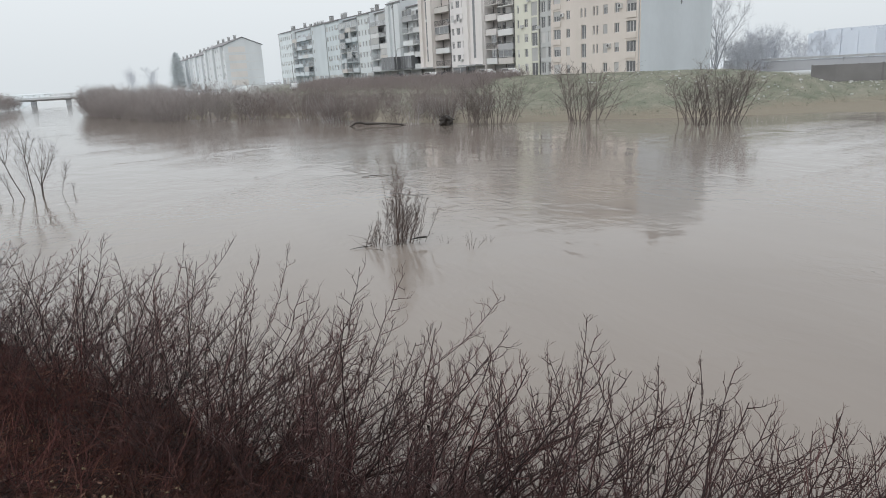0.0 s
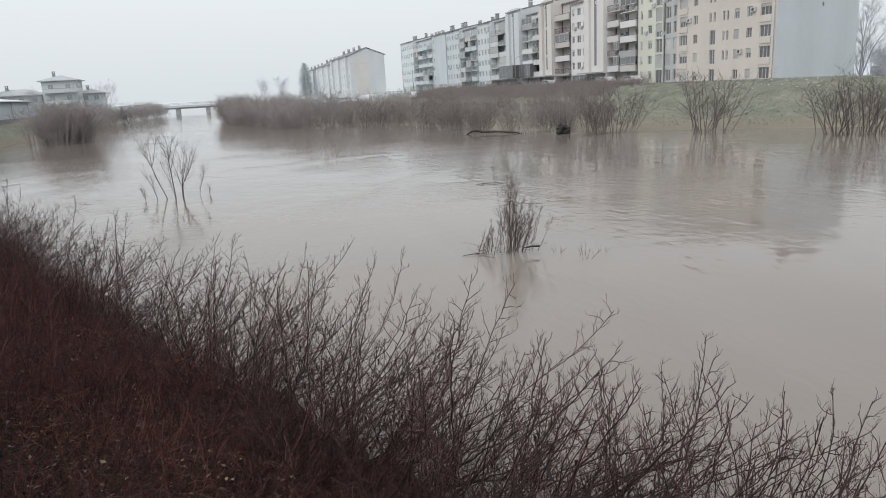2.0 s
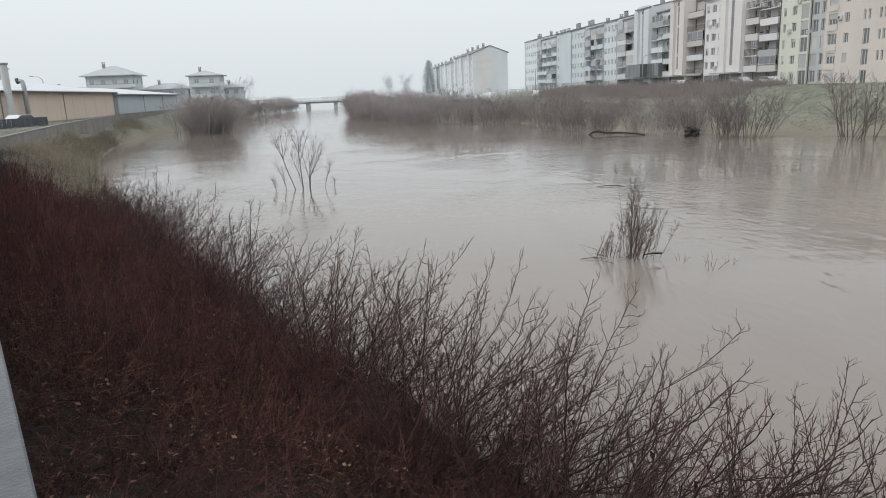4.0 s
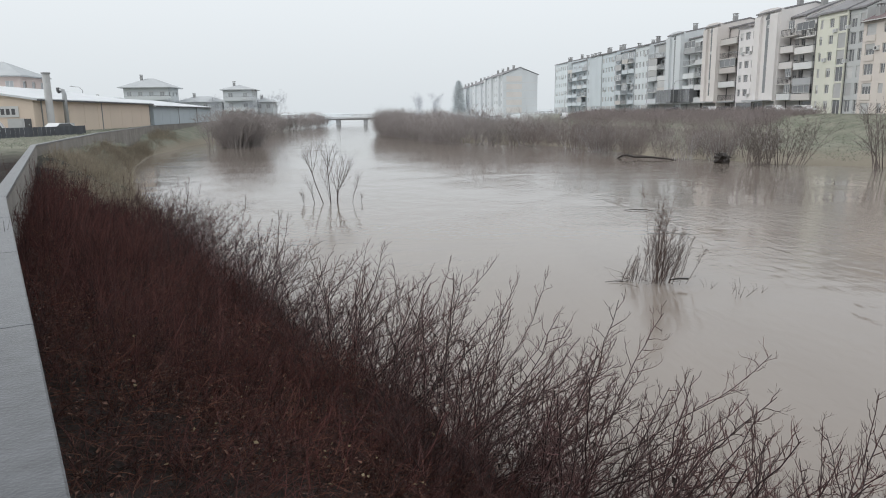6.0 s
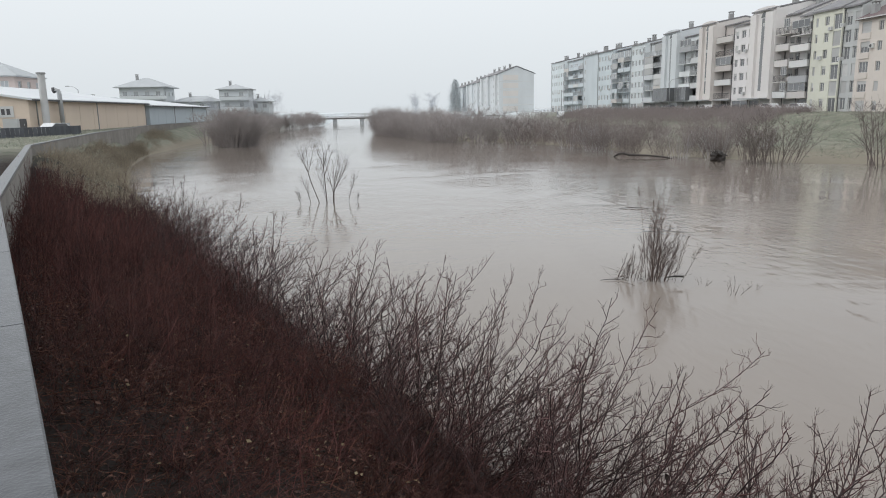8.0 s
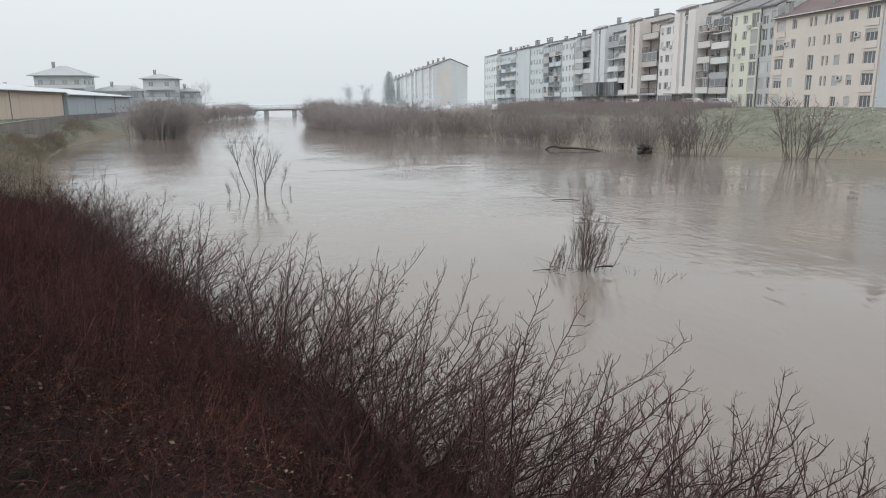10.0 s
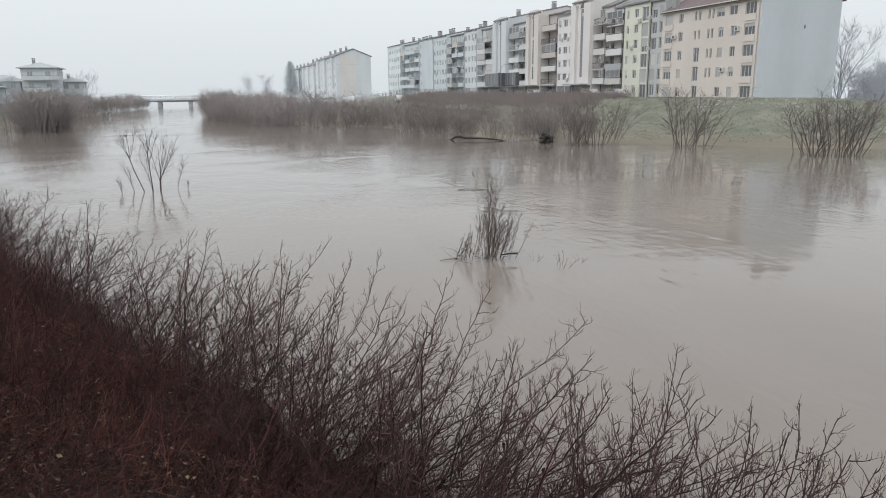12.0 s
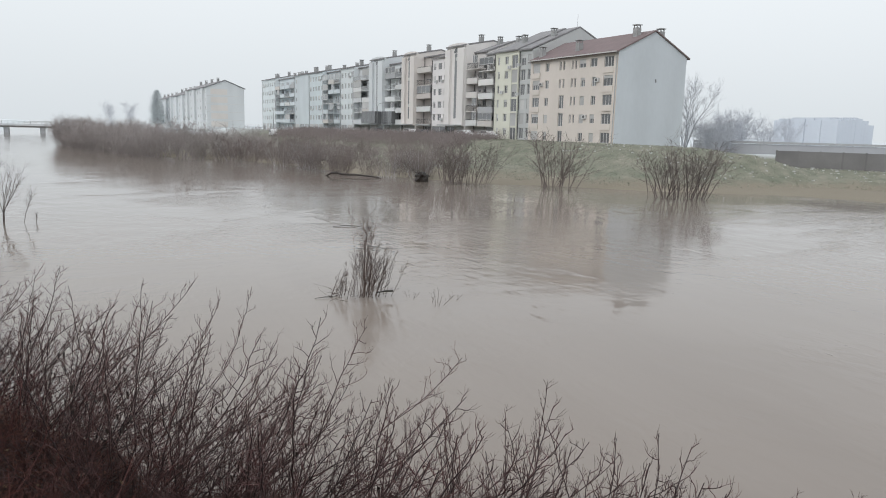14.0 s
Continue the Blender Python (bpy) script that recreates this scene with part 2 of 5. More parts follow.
# ---- mesh helpers ----
class Build:
    """Gathers boxes, prisms and tubes into one mesh."""

    def __init__(self):
        self.v, self.f = [], []

    def poly(self, points):
        k = len(self.v)
        self.v += [tuple(p) for p in points]
        self.f.append(tuple(range(k, k + len(points))))
        return self

    def prism(self, ring, low, high, axis="z"):
        """A ring of 2D points drawn out along an axis."""
        def at(p, h):
            return {"z": (p[0], p[1], h), "y": (p[0], h, p[1]), "x": (h, p[0], p[1])}[axis]
        k, c = len(self.v), len(ring)
        self.v += [at(p, low) for p in ring] + [at(p, high) for p in ring]
        self.f += [tuple(range(k, k + c))[::-1], tuple(range(k + c, k + 2 * c))]
        self.f += [(k + i, k + (i + 1) % c, k + c + (i + 1) % c, k + c + i) for i in range(c)]
        return self

    def box(self, x0, x1, y0, y1, z0, z1):
        return self.prism([(x0, y0), (x1, y0), (x1, y1), (x0, y1)], z0, z1)

    def tube(self, points, radii, sides=6):
        pts = [Vector([float(c) for c in p]) for p in points]
        k = len(self.v)
        for i, p in enumerate(pts):
            way = (pts[min(i + 1, len(pts) - 1)] - pts[max(i - 1, 0)]).normalized()
            a = way.cross(Vector((0.3, 0.9, 0.1)) if abs(way.z) > 0.7 else Vector((0, 0, 1))).normalized()
            b = way.cross(a)
            for s in range(sides):
                q = p + float(radii[i]) * (math.cos(math.tau * s / sides) * a + math.sin(math.tau * s / sides) * b)
                self.v.append(tuple(q))
        for i in range(len(pts) - 1):
            for s in range(sides):
                a0, a1 = k + i * sides + s, k + i * sides + (s + 1) % sides
                self.f.append((a0, a1, a1 + sides, a0 + sides))
        self.f += [tuple(range(k, k + sides))[::-1], tuple(range(len(self.v) - sides, len(self.v)))]
        return self

    def data(self, name, material, smooth=False, weld=False):
        me = bpy.data.meshes.new(name)
        me.from_pydata(self.v, [], self.f)
        bm = bmesh.new()
        bm.from_mesh(me)
        if weld:
            bmesh.ops.remove_doubles(bm, verts=bm.verts, dist=0.0005)
        bmesh.ops.recalc_face_normals(bm, faces=bm.faces)
        bm.to_mesh(me)
        bm.free()
        me.materials.append(material)
        if smooth:
            me.polygons.foreach_set("use_smooth", [True] * len(me.polygons))
        return me


def part(name, build, material, parent=None, label="", smooth=False):
    """One mesh object under its thing; build may be a Build or a ready mesh."""
    me = build.data(name, material, smooth) if isinstance(build, Build) else build
    ob = new(name, me)
    if parent is not None:
        ob.parent = parent
    if label:
        ob["label"] = label
    return ob


def strands(name, lines, material, sides=3):
    """One mesh of thin tapering tubes; lines is a list of (points, radii) arrays."""
    groups = {}
    for pts, rad in lines:
        groups.setdefault(len(pts), []).append((pts, rad))
    verts, faces, base = [], [], 0
    for k, items in groups.items():
        p = np.array([i[0] for i in items], float)
        r = np.array([i[1] for i in items], float)
        way = np.gradient(p, axis=1)
        way /= np.linalg.norm(way, axis=2, keepdims=True) + 1e-9
        side = np.cross(way, np.array([0.31, 0.87, 0.12]))
        side /= np.linalg.norm(side, axis=2, keepdims=True) + 1e-9
        over = np.cross(way, side)
        rings = [p + r[..., None] * (math.cos(math.tau * s / sides) * side + math.sin(math.tau * s / sides) * over) for s in range(sides)]
        v = np.stack(rings, axis=2).reshape(-1, 3)
        n = len(items)
        idx = base + np.arange(n * k * sides).reshape(n, k, sides)
        a, b = idx[:, :-1, :], idx[:, 1:, :]
        quads = np.stack([a, np.roll(a, -1, 2), np.roll(b, -1, 2), b], axis=-1).reshape(-1, 4)
        verts.append(v)
        faces.append(quads)
        base += len(v)
    me = bpy.data.meshes.new(name)
    v, f = np.concatenate(verts), np.concatenate(faces)
    me.vertices.add(len(v))
    me.vertices.foreach_set("co", v.ravel())
    me.loops.add(f.size)
    me.loops.foreach_set("vertex_index", f.ravel().astype(np.int32))
    me.polygons.add(len(f))
    me.polygons.foreach_set("loop_start", np.arange(0, f.size, 4, dtype=np.int32))
    me.polygons.foreach_set("use_smooth", np.ones(len(f), dtype=bool))
    me.update(calc_edges=True)
    me.materials.append(material)
    return me


def branch(rng, start, way, length, r0, r1, k, wander=0.12, rise=0.0):
    pts, p, d = [start], np.array(start, float), np.array(way, float)
    step = length / (k - 1)
    for _ in range(k - 1):
        d = d + rng.normal(0, wander, 3) + np.array([0, 0, rise])
        d /= np.linalg.norm(d)
        p = p + d * step
        pts.append(p)
    return np.array(pts), np.linspace(r0, r1, k)


def offshoot(rng, way, angle):
    away = rng.normal(0, 1, 3)
    away -= away.dot(way) * way
    away /= np.linalg.norm(away) + 1e-9
    d = math.cos(angle) * way + math.sin(angle) * away
    return d / np.linalg.norm(d)


def shrub_lines(seed, stems, height, spread, lean=(0, 0), r0=0.014, kids=9, twigs=5, foot=0.35, low=0.25, rise=0.05, tip=0.0022, wander=0.12):
    """Stems and twigs of a bare shrub, standing at the origin."""
    rng = np.random.default_rng(seed)
    thick, thin = [], []
    for _ in range(stems):
        a = rng.uniform(0, math.tau)
        out = rng.uniform(0.1, 1.0) * spread
        way = np.array([math.cos(a) * out + lean[0], math.sin(a) * out + lean[1], 1.0])
        way /= np.linalg.norm(way)
        size = height * rng.uniform(0.65, 1.05)
        start = np.array([math.cos(a) * foot * rng.uniform(0, 1), math.sin(a) * foot * rng.uniform(0, 1), -0.15])
        pts, rad = branch(rng, start, way, size, r0 * rng.uniform(0.7, 1.2), tip * 1.5, 8, wander, rise)
        thick.append((pts, rad))
        for _ in range(kids):
            t = low + (0.98 - low) * rng.uniform(0, 1) ** 0.75
            i = min(int(t * 7), 6)
            at = pts[i] + (t * 7 - i) * (pts[i + 1] - pts[i])
            d = pts[i + 1] - pts[i]
            d = offshoot(rng, d / np.linalg.norm(d), rng.uniform(0.55, 1.1))
            d[2] = abs(d[2]) * 0.8 + 0.1
            d /= np.linalg.norm(d)
            q, s = branch(rng, at, d, size * rng.uniform(0.18, 0.42) * (1.15 - t * 0.6), np.interp(t, [0, 1], [r0 * 0.55, tip * 1.4]), tip, 5, wander * 1.25, rise * 2.6)
            thin.append((q, s))
            for _ in range(twigs):
                j = rng.integers(1, 4)
                d2 = q[j + 1] - q[j]
                d2 = offshoot(rng, d2 / (np.linalg.norm(d2) + 1e-9), rng.uniform(0.35, 0.8))
                thin.append(branch(rng, q[j] + rng.uniform(0, 1) * (q[j + 1] - q[j]), d2, size * rng.uniform(0.05, 0.14), tip * 1.1, tip * 0.6, 4, 0.16, rise * 2.5))
    return thick, thin


def arching_lines(seed, stems, height, lean, r0, tip, foot=0.6, gap=0.11, curls=3, upright=2):
    """A bush of long zigzag leaders that arch out over the water: side shoots in turn on either hand, each ending in short curled-up twigs."""
    rng = np.random.default_rng(seed)
    thick, thin = [], []
    up, lean = np.array([0, 0, 1.0]), np.array([lean[0], lean[1], 0.0])

    def unit(v):
        return v / (np.linalg.norm(v) + 1e-9)

    for n in range(stems):
        a = rng.uniform(0, math.tau)
        reach = rng.uniform(-0.5, 0.5) if n % upright == 0 else rng.uniform(0.4, 1.7)
        way = unit(up + lean * reach + 0.5 * np.array([math.cos(a), math.sin(a), 0]))
        size = height * rng.uniform(0.6, 1.0) * (1 + 0.08 * reach)
        p = np.array([math.cos(a) * foot * rng.random(), math.sin(a) * foot * rng.random(), -0.15])
        kink = unit(np.cross(way, rng.normal(0, 1, 3)))
        pts, d = [p], way
        for i in range(11):
            d = unit(d + kink * (0.2 if i % 2 else -0.2) + rng.normal(0, 0.08, 3) + up * (0.03 if i > 7 else -0.012))
            p = p + d * size / 11
            pts.append(p)
        pts = np.array(pts)
        girth = r0 * rng.uniform(0.6, 1.15)
        rad = np.linspace(girth, tip * 1.5, 12)
        thick.append((pts, rad))
        side = unit(np.cross(way, rng.normal(0, 1, 3)))
        t = rng.uniform(0.2, 0.3)
        while t < 0.985:
            i = min(int(t * 11), 10)
            at = pts[i] + (t * 11 - i) * (pts[i + 1] - pts[i])
            d = unit(pts[i + 1] - pts[i])
            side = -side + rng.normal(0, 0.35, 3)
            out = unit(0.55 * d + 0.85 * unit(side) + 0.3 * up)
            long = size * (0.05 + 0.21 * (1 - t) ** 0.8 * rng.uniform(0.4, 1.25))
            q, s = branch(rng, at, out, long, min(girth * 0.5, tip * 2.3), tip, 6, 0.2, 0.06)
            thin.append((q, s))
            for m in range(curls + int(long / 0.16)):
                j = int(rng.integers(1, 6)) if m else 5
                j = min(j, 4)
                e = unit(0.8 * unit(q[j + 1] - q[j]) + rng.normal(0, 0.6, 3) + 0.3 * up)
                w, z = branch(rng, q[j] + rng.random() * (q[j + 1] - q[j]), e, rng.uniform(0.05, 0.17), tip * 0.8, tip * 0.42, 4 if m % 3 == 0 else 3, 0.3, 0.3)
                thin.append((w, z))
                if m % 2:
                    thin.append(branch(rng, w[1], unit(unit(w[2] - w[1]) + rng.normal(0, 0.5, 3) + 0.3 * up), rng.uniform(0.03, 0.09), tip * 0.6, tip * 0.4, 2, 0.3, 0.3))
            t += gap / size * rng.uniform(0.7, 1.35) * (1.5 if t < 0.5 else 1.0)
    return thick, thin


def fork_lines(seed, limbs, tip):
    """A young tree of several stems: each limb is (foot x, lean, fork height, girth, leans of its branches, their top)."""
    rng = np.random.default_rng(seed)
    thick, thin = [], []

    def feather(q, count, low, long):
        for _ in range(count):
            j = int(rng.integers(low, len(q) - 1))
            d = q[j + 1] - q[j]
            d = offshoot(rng, d / np.linalg.norm(d), rng.uniform(0.4, 0.85))
            d[2] = abs(d[2]) + 0.05
            p, r = branch(rng, q[j] + rng.random() * (q[j + 1] - q[j]), d / np.linalg.norm(d), long * rng.uniform(0.4, 1.2), tip * 0.95, tip * 0.45, 5, 0.07, 0.09)
            thin.append((p, r))
            for _ in range(2):
                k = int(rng.integers(1, 4))
                e = offshoot(rng, (p[k + 1] - p[k]) / np.linalg.norm(p[k + 1] - p[k]), rng.uniform(0.3, 0.6))
                e[2] = abs(e[2])
                thin.append(branch(rng, p[k], e / np.linalg.norm(e), long * rng.uniform(0.15, 0.45), tip * 0.8, tip * 0.45, 3, 0.08, 0.06))

    for foot, lean, fork, girth, leans, top in limbs:
        way = np.array([lean, rng.uniform(-0.1, 0.1), 1.0])
        stem, rad = branch(rng, np.array([foot, rng.uniform(-0.25, 0.25), -0.2]), way / np.linalg.norm(way), (fork + 0.2) * math.hypot(1, lean), girth, girth * 0.75, 6, 0.03)
        thick.append((stem, rad))
        feather(stem, 5, 2, 0.5)
        for a in leans:
            d = np.array([a, rng.uniform(-0.3, 0.3), 1.0])
            long = (top - fork) * rng.uniform(0.85, 1.02) * math.hypot(1, a * 0.7)
            q, r = branch(rng, stem[-1 if rng.random() < 0.5 else int(rng.integers(3, 6))], d / np.linalg.norm(d), long, girth * 0.6, tip, 8, 0.045, 0.045)
            thick.append((q, r))
            feather(q, 13, 1, 0.3 * long + 0.2)
    return thick, thin


def shrub(name, label, category, lines, bark, twig, group=""):
    thick, thin = lines
    ob = new(name, strands("stems", thick, bark, 5))
    part("crown", strands("crown", thin, twig, 3), twig, ob)
    return tagged(ob, label, category, group)


# ---- plan: shores and the flood wall ----
RIGHT_SHORE = [(100, -500), (80, 0), (71, 25), (66, 34), (63, 41), (58, 45), (52, 50), (46, 57), (38.5, 61.5), (34.5, 66.5), (30, 75), (28.4, 93), (24, 108),
               (13.5, 122), (11, 134), (6, 160), (4.5, 172), (7, 220), (11, 300), (16, 600), (30, 3000)]
LEFT_SHORE = [(260, -500), (30.2, -47), (16.5, -20), (5.2, 2.6), (-3.5, 20), (-8.2, 30), (-13, 42), (-18.5, 56), (-26, 80), (-30.5, 102), (-33, 130),
              (-31, 170), (-29, 210), (-26, 240), (-20, 280), (-15.5, 304), (-22, 600), (-40, 3000)]
WALL_LINE = [(22.4, -44.7), (0.437, -0.90), (-7.62, 15.19), (-19.9, 44.4), (-22.7, 56), (-26.9, 73.7), (-31.5, 98), (-37.2, 128), (-38.2, 184)]
WALL_TOP = 3.9
ALONG, ACROSS = np.array([-0.447, 0.894]), np.array([0.894, 0.447])


def bank(u, s):
    """The place u metres up the wall and s metres from its river face."""
    p = u * ALONG + s * ACROSS
    return float(p[0]), float(p[1])


def shore_x(line, y):
    return np.interp(y, [p[1] for p in line], [p[0] for p in line])


def away_from(line, x, y):
    best = np.full(np.shape(x), 1e9)
    for (ax, ay), (bx, by) in zip(line, line[1:]):
        dx, dy = bx - ax, by - ay
        t = np.clip(((x - ax) * dx + (y - ay) * dy) / (dx * dx + dy * dy), 0, 1)
        best = np.minimum(best, np.hypot(x - ax - t * dx, y - ay - t * dy))
    return best


def ease(v):
    v = np.clip(v, 0, 1)
    return v * v * (3 - 2 * v)


def ground_height(x, y):
    x, y = np.asarray(x, float), np.asarray(y, float)
    dr, dl = away_from(RIGHT_SHORE, x, y), away_from(LEFT_SHORE, x, y)
    dl = dl + np.where((y < 60) & (y > -30) & (x < 20), 0.35 * np.sin(y * 1.3 + x) + 0.25 * np.sin(y * 2.9 - x * 1.7), 0.0)
    right, left = x > shore_x(RIGHT_SHORE, y), x < shore_x(LEFT_SHORE, y)
    terrace = np.minimum((dr - 3.2 * ease((y - 60) / 8)) * 0.12, 1.3)
    dike = 4.2 * ease((x - 47) / 19) - 0.6 * ease((x - 69) / 3) - 1.7 * ease((x - 72) / 10) * ease((72 + 1.2 * np.maximum(x - 88, 0) - y) / 14)
    far = np.minimum(np.where(dike > 0.3, np.maximum(terrace, dike), terrace), 0.24 * dr)
    meadow = ease((54 - y) / 10) * ease((x - 56) / 6)
    far = far * (1 - meadow) + np.minimum(far, 0.026 * dr + 0.12 * np.maximum(dr - 13, 0)) * meadow
    slope = np.interp(y, [25, 45, 60, 80, 130], [0.41, 0.62, 0.8, 1.3, 0.7])
    near = np.minimum(dl * slope, np.interp(y, [25, 45, 95], [2.45, 3.2, 3.6]))
    bed = -np.minimum(np.minimum(dr, dl) * 0.3, 2.5)
    return np.where(right, far, np.where(left, near, bed))


def ground_sheet():
    xs = np.concatenate([[-2500, -1200, -600, -300, -150], np.arange(-100, -30, 5), np.arange(-30, 18, 0.8), np.arange(18, 100, 1.6), [105, 115, 130, 160, 220, 350, 700, 1300, 2500]])
    ys = np.concatenate([[-500, -250, -120, -60, -30], np.arange(-20, 60, 0.9), np.arange(60, 130, 2), np.arange(130, 300, 6), [330, 400, 550, 800, 1400, 3000]])
    gx, gy = np.meshgrid(xs, ys)
    z = ground_height(gx, gy)
    rough = np.random.default_rng(3).normal(0, 1, z.shape)
    z = z + np.where((z > 0.3) & (gx > -35) & (gx < 100) & (gy < 140), rough * 0.05, 0)
    nx, ny = len(xs), len(ys)
    verts = np.stack([gx, gy, z], -1).reshape(-1, 3).tolist()
    faces = [(j * nx + i, j * nx + i + 1, (j + 1) * nx + i + 1, (j + 1) * nx + i) for j in range(ny - 1) for i in range(nx - 1)]
    me = bpy.data.meshes.new("ground")
    me.from_pydata(verts, [], faces)
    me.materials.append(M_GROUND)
    me.polygons.foreach_set("use_smooth", [True] * len(me.polygons))
    return tagged(new("ground", me), "river banks of winter grass, mud and leaf litter", "ground", kind="structure")


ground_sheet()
water_mesh = Build().poly([(-500, -480, 0), (300, -480, 0), (300, 2900, 0), (-500, 2900, 0)]).data("water", M_WATER)
tagged(new("water", water_mesh), "brown muddy flood water with slow ripples", "water", kind="structure")


def flood_wall():
    """Cast panels with a shallow coping; each panel is a piece of its own."""
    wall = tagged(new("flood_wall"), "grey concrete flood wall along the river bank", "wall", kind="structure")
    for (ax, ay), (bx, by) in zip(WALL_LINE, WALL_LINE[1:]):
        long = math.hypot(bx - ax, by - ay)
        count = max(1, round(long / 3.4))
        turn = math.degrees(math.atan2(by - ay, bx - ax))
        piece = long / count
        low = WALL_TOP - 0.09
        data = Build().prism([(0.012, 0.3), (0.012, low), (0.288, low), (0.288, 0.3)], 0.008, piece - 0.008, "x").data("wall_panel", M_MOSSY)
        ring = [(0.0, low + 0.003), (0.0, WALL_TOP - 0.012), (0.012, WALL_TOP), (0.288, WALL_TOP), (0.30, WALL_TOP - 0.012), (0.30, low + 0.003)]
        cap = Build().prism(ring, 0.008, piece - 0.008, "x").data("coping_stone", M_CONCRETE)
        for i in range(count):
            ob = new("wall_panel", data)
            ob.parent = wall
            ob.matrix_basis = pose(ax + (bx - ax) * i / count, ay + (by - ay) * i / count, 0, 0, 0, turn)
            top = new("coping_stone", cap)
            top.parent = ob
    return wall


flood_wall()


# ---- apartment houses on the far bank ----
def facade(build, x, y0, y1, z0, z1, holes, deep=0.22):
    """A wall in the plane x that faces -x, with openings (y0, y1, z0, z1) and their reveals."""
    ys = sorted({y0, y1, *[h[0] for h in holes], *[h[1] for h in holes]})
    zs = sorted({z0, z1, *[h[2] for h in holes], *[h[3] for h in holes]})
    for a, b in zip(ys, ys[1:]):
        for c, d in zip(zs, zs[1:]):
            my, mz = (a + b) / 2, (c + d) / 2
            if not any(h[0] < my < h[1] and h[2] < mz < h[3] for h in holes):
                build.poly([(x, a, c), (x, a, d), (x, b, d), (x, b, c)])
    for a, b, c, d in holes:
        e = x + deep
        build.poly([(x, a, c), (x, b, c), (e, b, c), (e, a, c)]).poly([(x, a, d), (e, a, d), (e, b, d), (x, b, d)])
        build.poly([(x, a, c), (e, a, c), (e, a, d), (x, a, d)]).poly([(x, b, c), (x, b, d), (e, b, d), (e, b, c)])


WINDOW_MESHES = {}


def window(parent, x, y0, y1, z0, z1, shut=0.0, leaves=2):
    """A window in a reveal at plane x: frame, panes and, where it is down, a roller shutter."""
    w, h = round(y1 - y0, 2), round(z1 - z0, 2)
    key = (w, h, leaves)
    if key not in WINDOW_MESHES:
        f = Build()
        t = 0.07
        cuts = [t] + [w * i / leaves + side * 0.045 for i in range(1, leaves) for side in (-1, 1)] + [w - t]
        facade(f, 0.0, 0.0, w, 0.0, h, [(cuts[i], cuts[i + 1], t, h - t) for i in range(0, len(cuts), 2)], 0.06)
        WINDOW_MESHES[key] = (f.data("window", M_FRAME, weld=True), Build().box(0.03, 0.045, 0.05, w - 0.05, 0.05, h - 0.05).data("pane", M_GLASS))
    frame_mesh, pane_mesh = WINDOW_MESHES[key]
    ob = new("window", frame_mesh)
    ob.parent = parent
    ob.matrix_basis = pose(x + 0.14, y0, z0)
    new("pane", pane_mesh).parent = ob
    if shut > 0.05:
        kb = (w, h, "shutter", round(shut, 1))
        if kb not in WINDOW_MESHES:
            s = Build()
            rows = max(2, int(h * kb[3] / 0.18))
            front = [(-0.05 - 0.014 * (i % 2), h - h * kb[3] * i / rows) for i in range(rows + 1)]
            s.prism([(-0.02, h), *front, (-0.02, h - h * kb[3])], 0.01, w - 0.01, "y")
            WINDOW_MESHES[kb] = s.data("roller_shutter", M_SHUTTER)
        new("roller_shutter", WINDOW_MESHES[kb]).parent = ob
    return ob


FAR_PANES = {}


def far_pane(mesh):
    """The same pane in glass paled for haze, for the far houses."""
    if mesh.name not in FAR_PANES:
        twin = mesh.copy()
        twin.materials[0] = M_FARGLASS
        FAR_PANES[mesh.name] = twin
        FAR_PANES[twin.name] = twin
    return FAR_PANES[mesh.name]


def balcony(parent, x, y0, y1, z, material, deep=1.1, solid=True):
    b = Build().box(x - deep, x + 0.02, y0, y1, z - 0.14, z)
    if solid:
        b.box(x - deep, x - deep + 0.09, y0, y1, z, z + 0.95).box(x - deep + 0.09, x + 0.02, y0, y0 + 0.09, z, z + 0.95).box(x - deep + 0.09, x + 0.02, y1 - 0.09, y1, z, z + 0.95)
    ob = part("balcony", b, material, parent)
    ring = [(y0, z + 1.0)]
    if not solid:
        n = max(3, int((y1 - y0) / 0.35))
        for i in range(n + 1):
            yy = y0 + 0.02 + (y1 - y0 - 0.08) * i / n
            ring += [(yy, z + 1.0), (yy, z), (yy + 0.04, z), (yy + 0.04, z + 1.0)]
    r = Build().prism([*ring, (y1, z + 1.0), (y1, z + 1.08), (y0, z + 1.08)], x - deep + 0.02, x - deep + 0.07, "x")
    # Far rails take pale metal, lowering contrast as haze would.
    part("railing", r, M_RAIL if y0 < 140 else M_METAL, ob)
    return ob


def chimney(parent, x, y, z0, z1, w=0.6, material=None):
    b = Build().box(x - w / 2, x + w / 2, y - w / 2, y + w / 2, z0, z1)
    for sx in (-1, 1):
        for sy in (-1, 1):
            b.box(x + sx * w * 0.36 - 0.06, x + sx * w * 0.36 + 0.06, y + sy * w * 0.36 - 0.06, y + sy * w * 0.36 + 0.06, z1, z1 + 0.35)
    b.box(x - w * 0.62, x + w * 0.62, y - w * 0.62, y + w * 0.62, z1 + 0.35, z1 + 0.45)
    return part("chimney", b, material or M_DARKCON, parent)


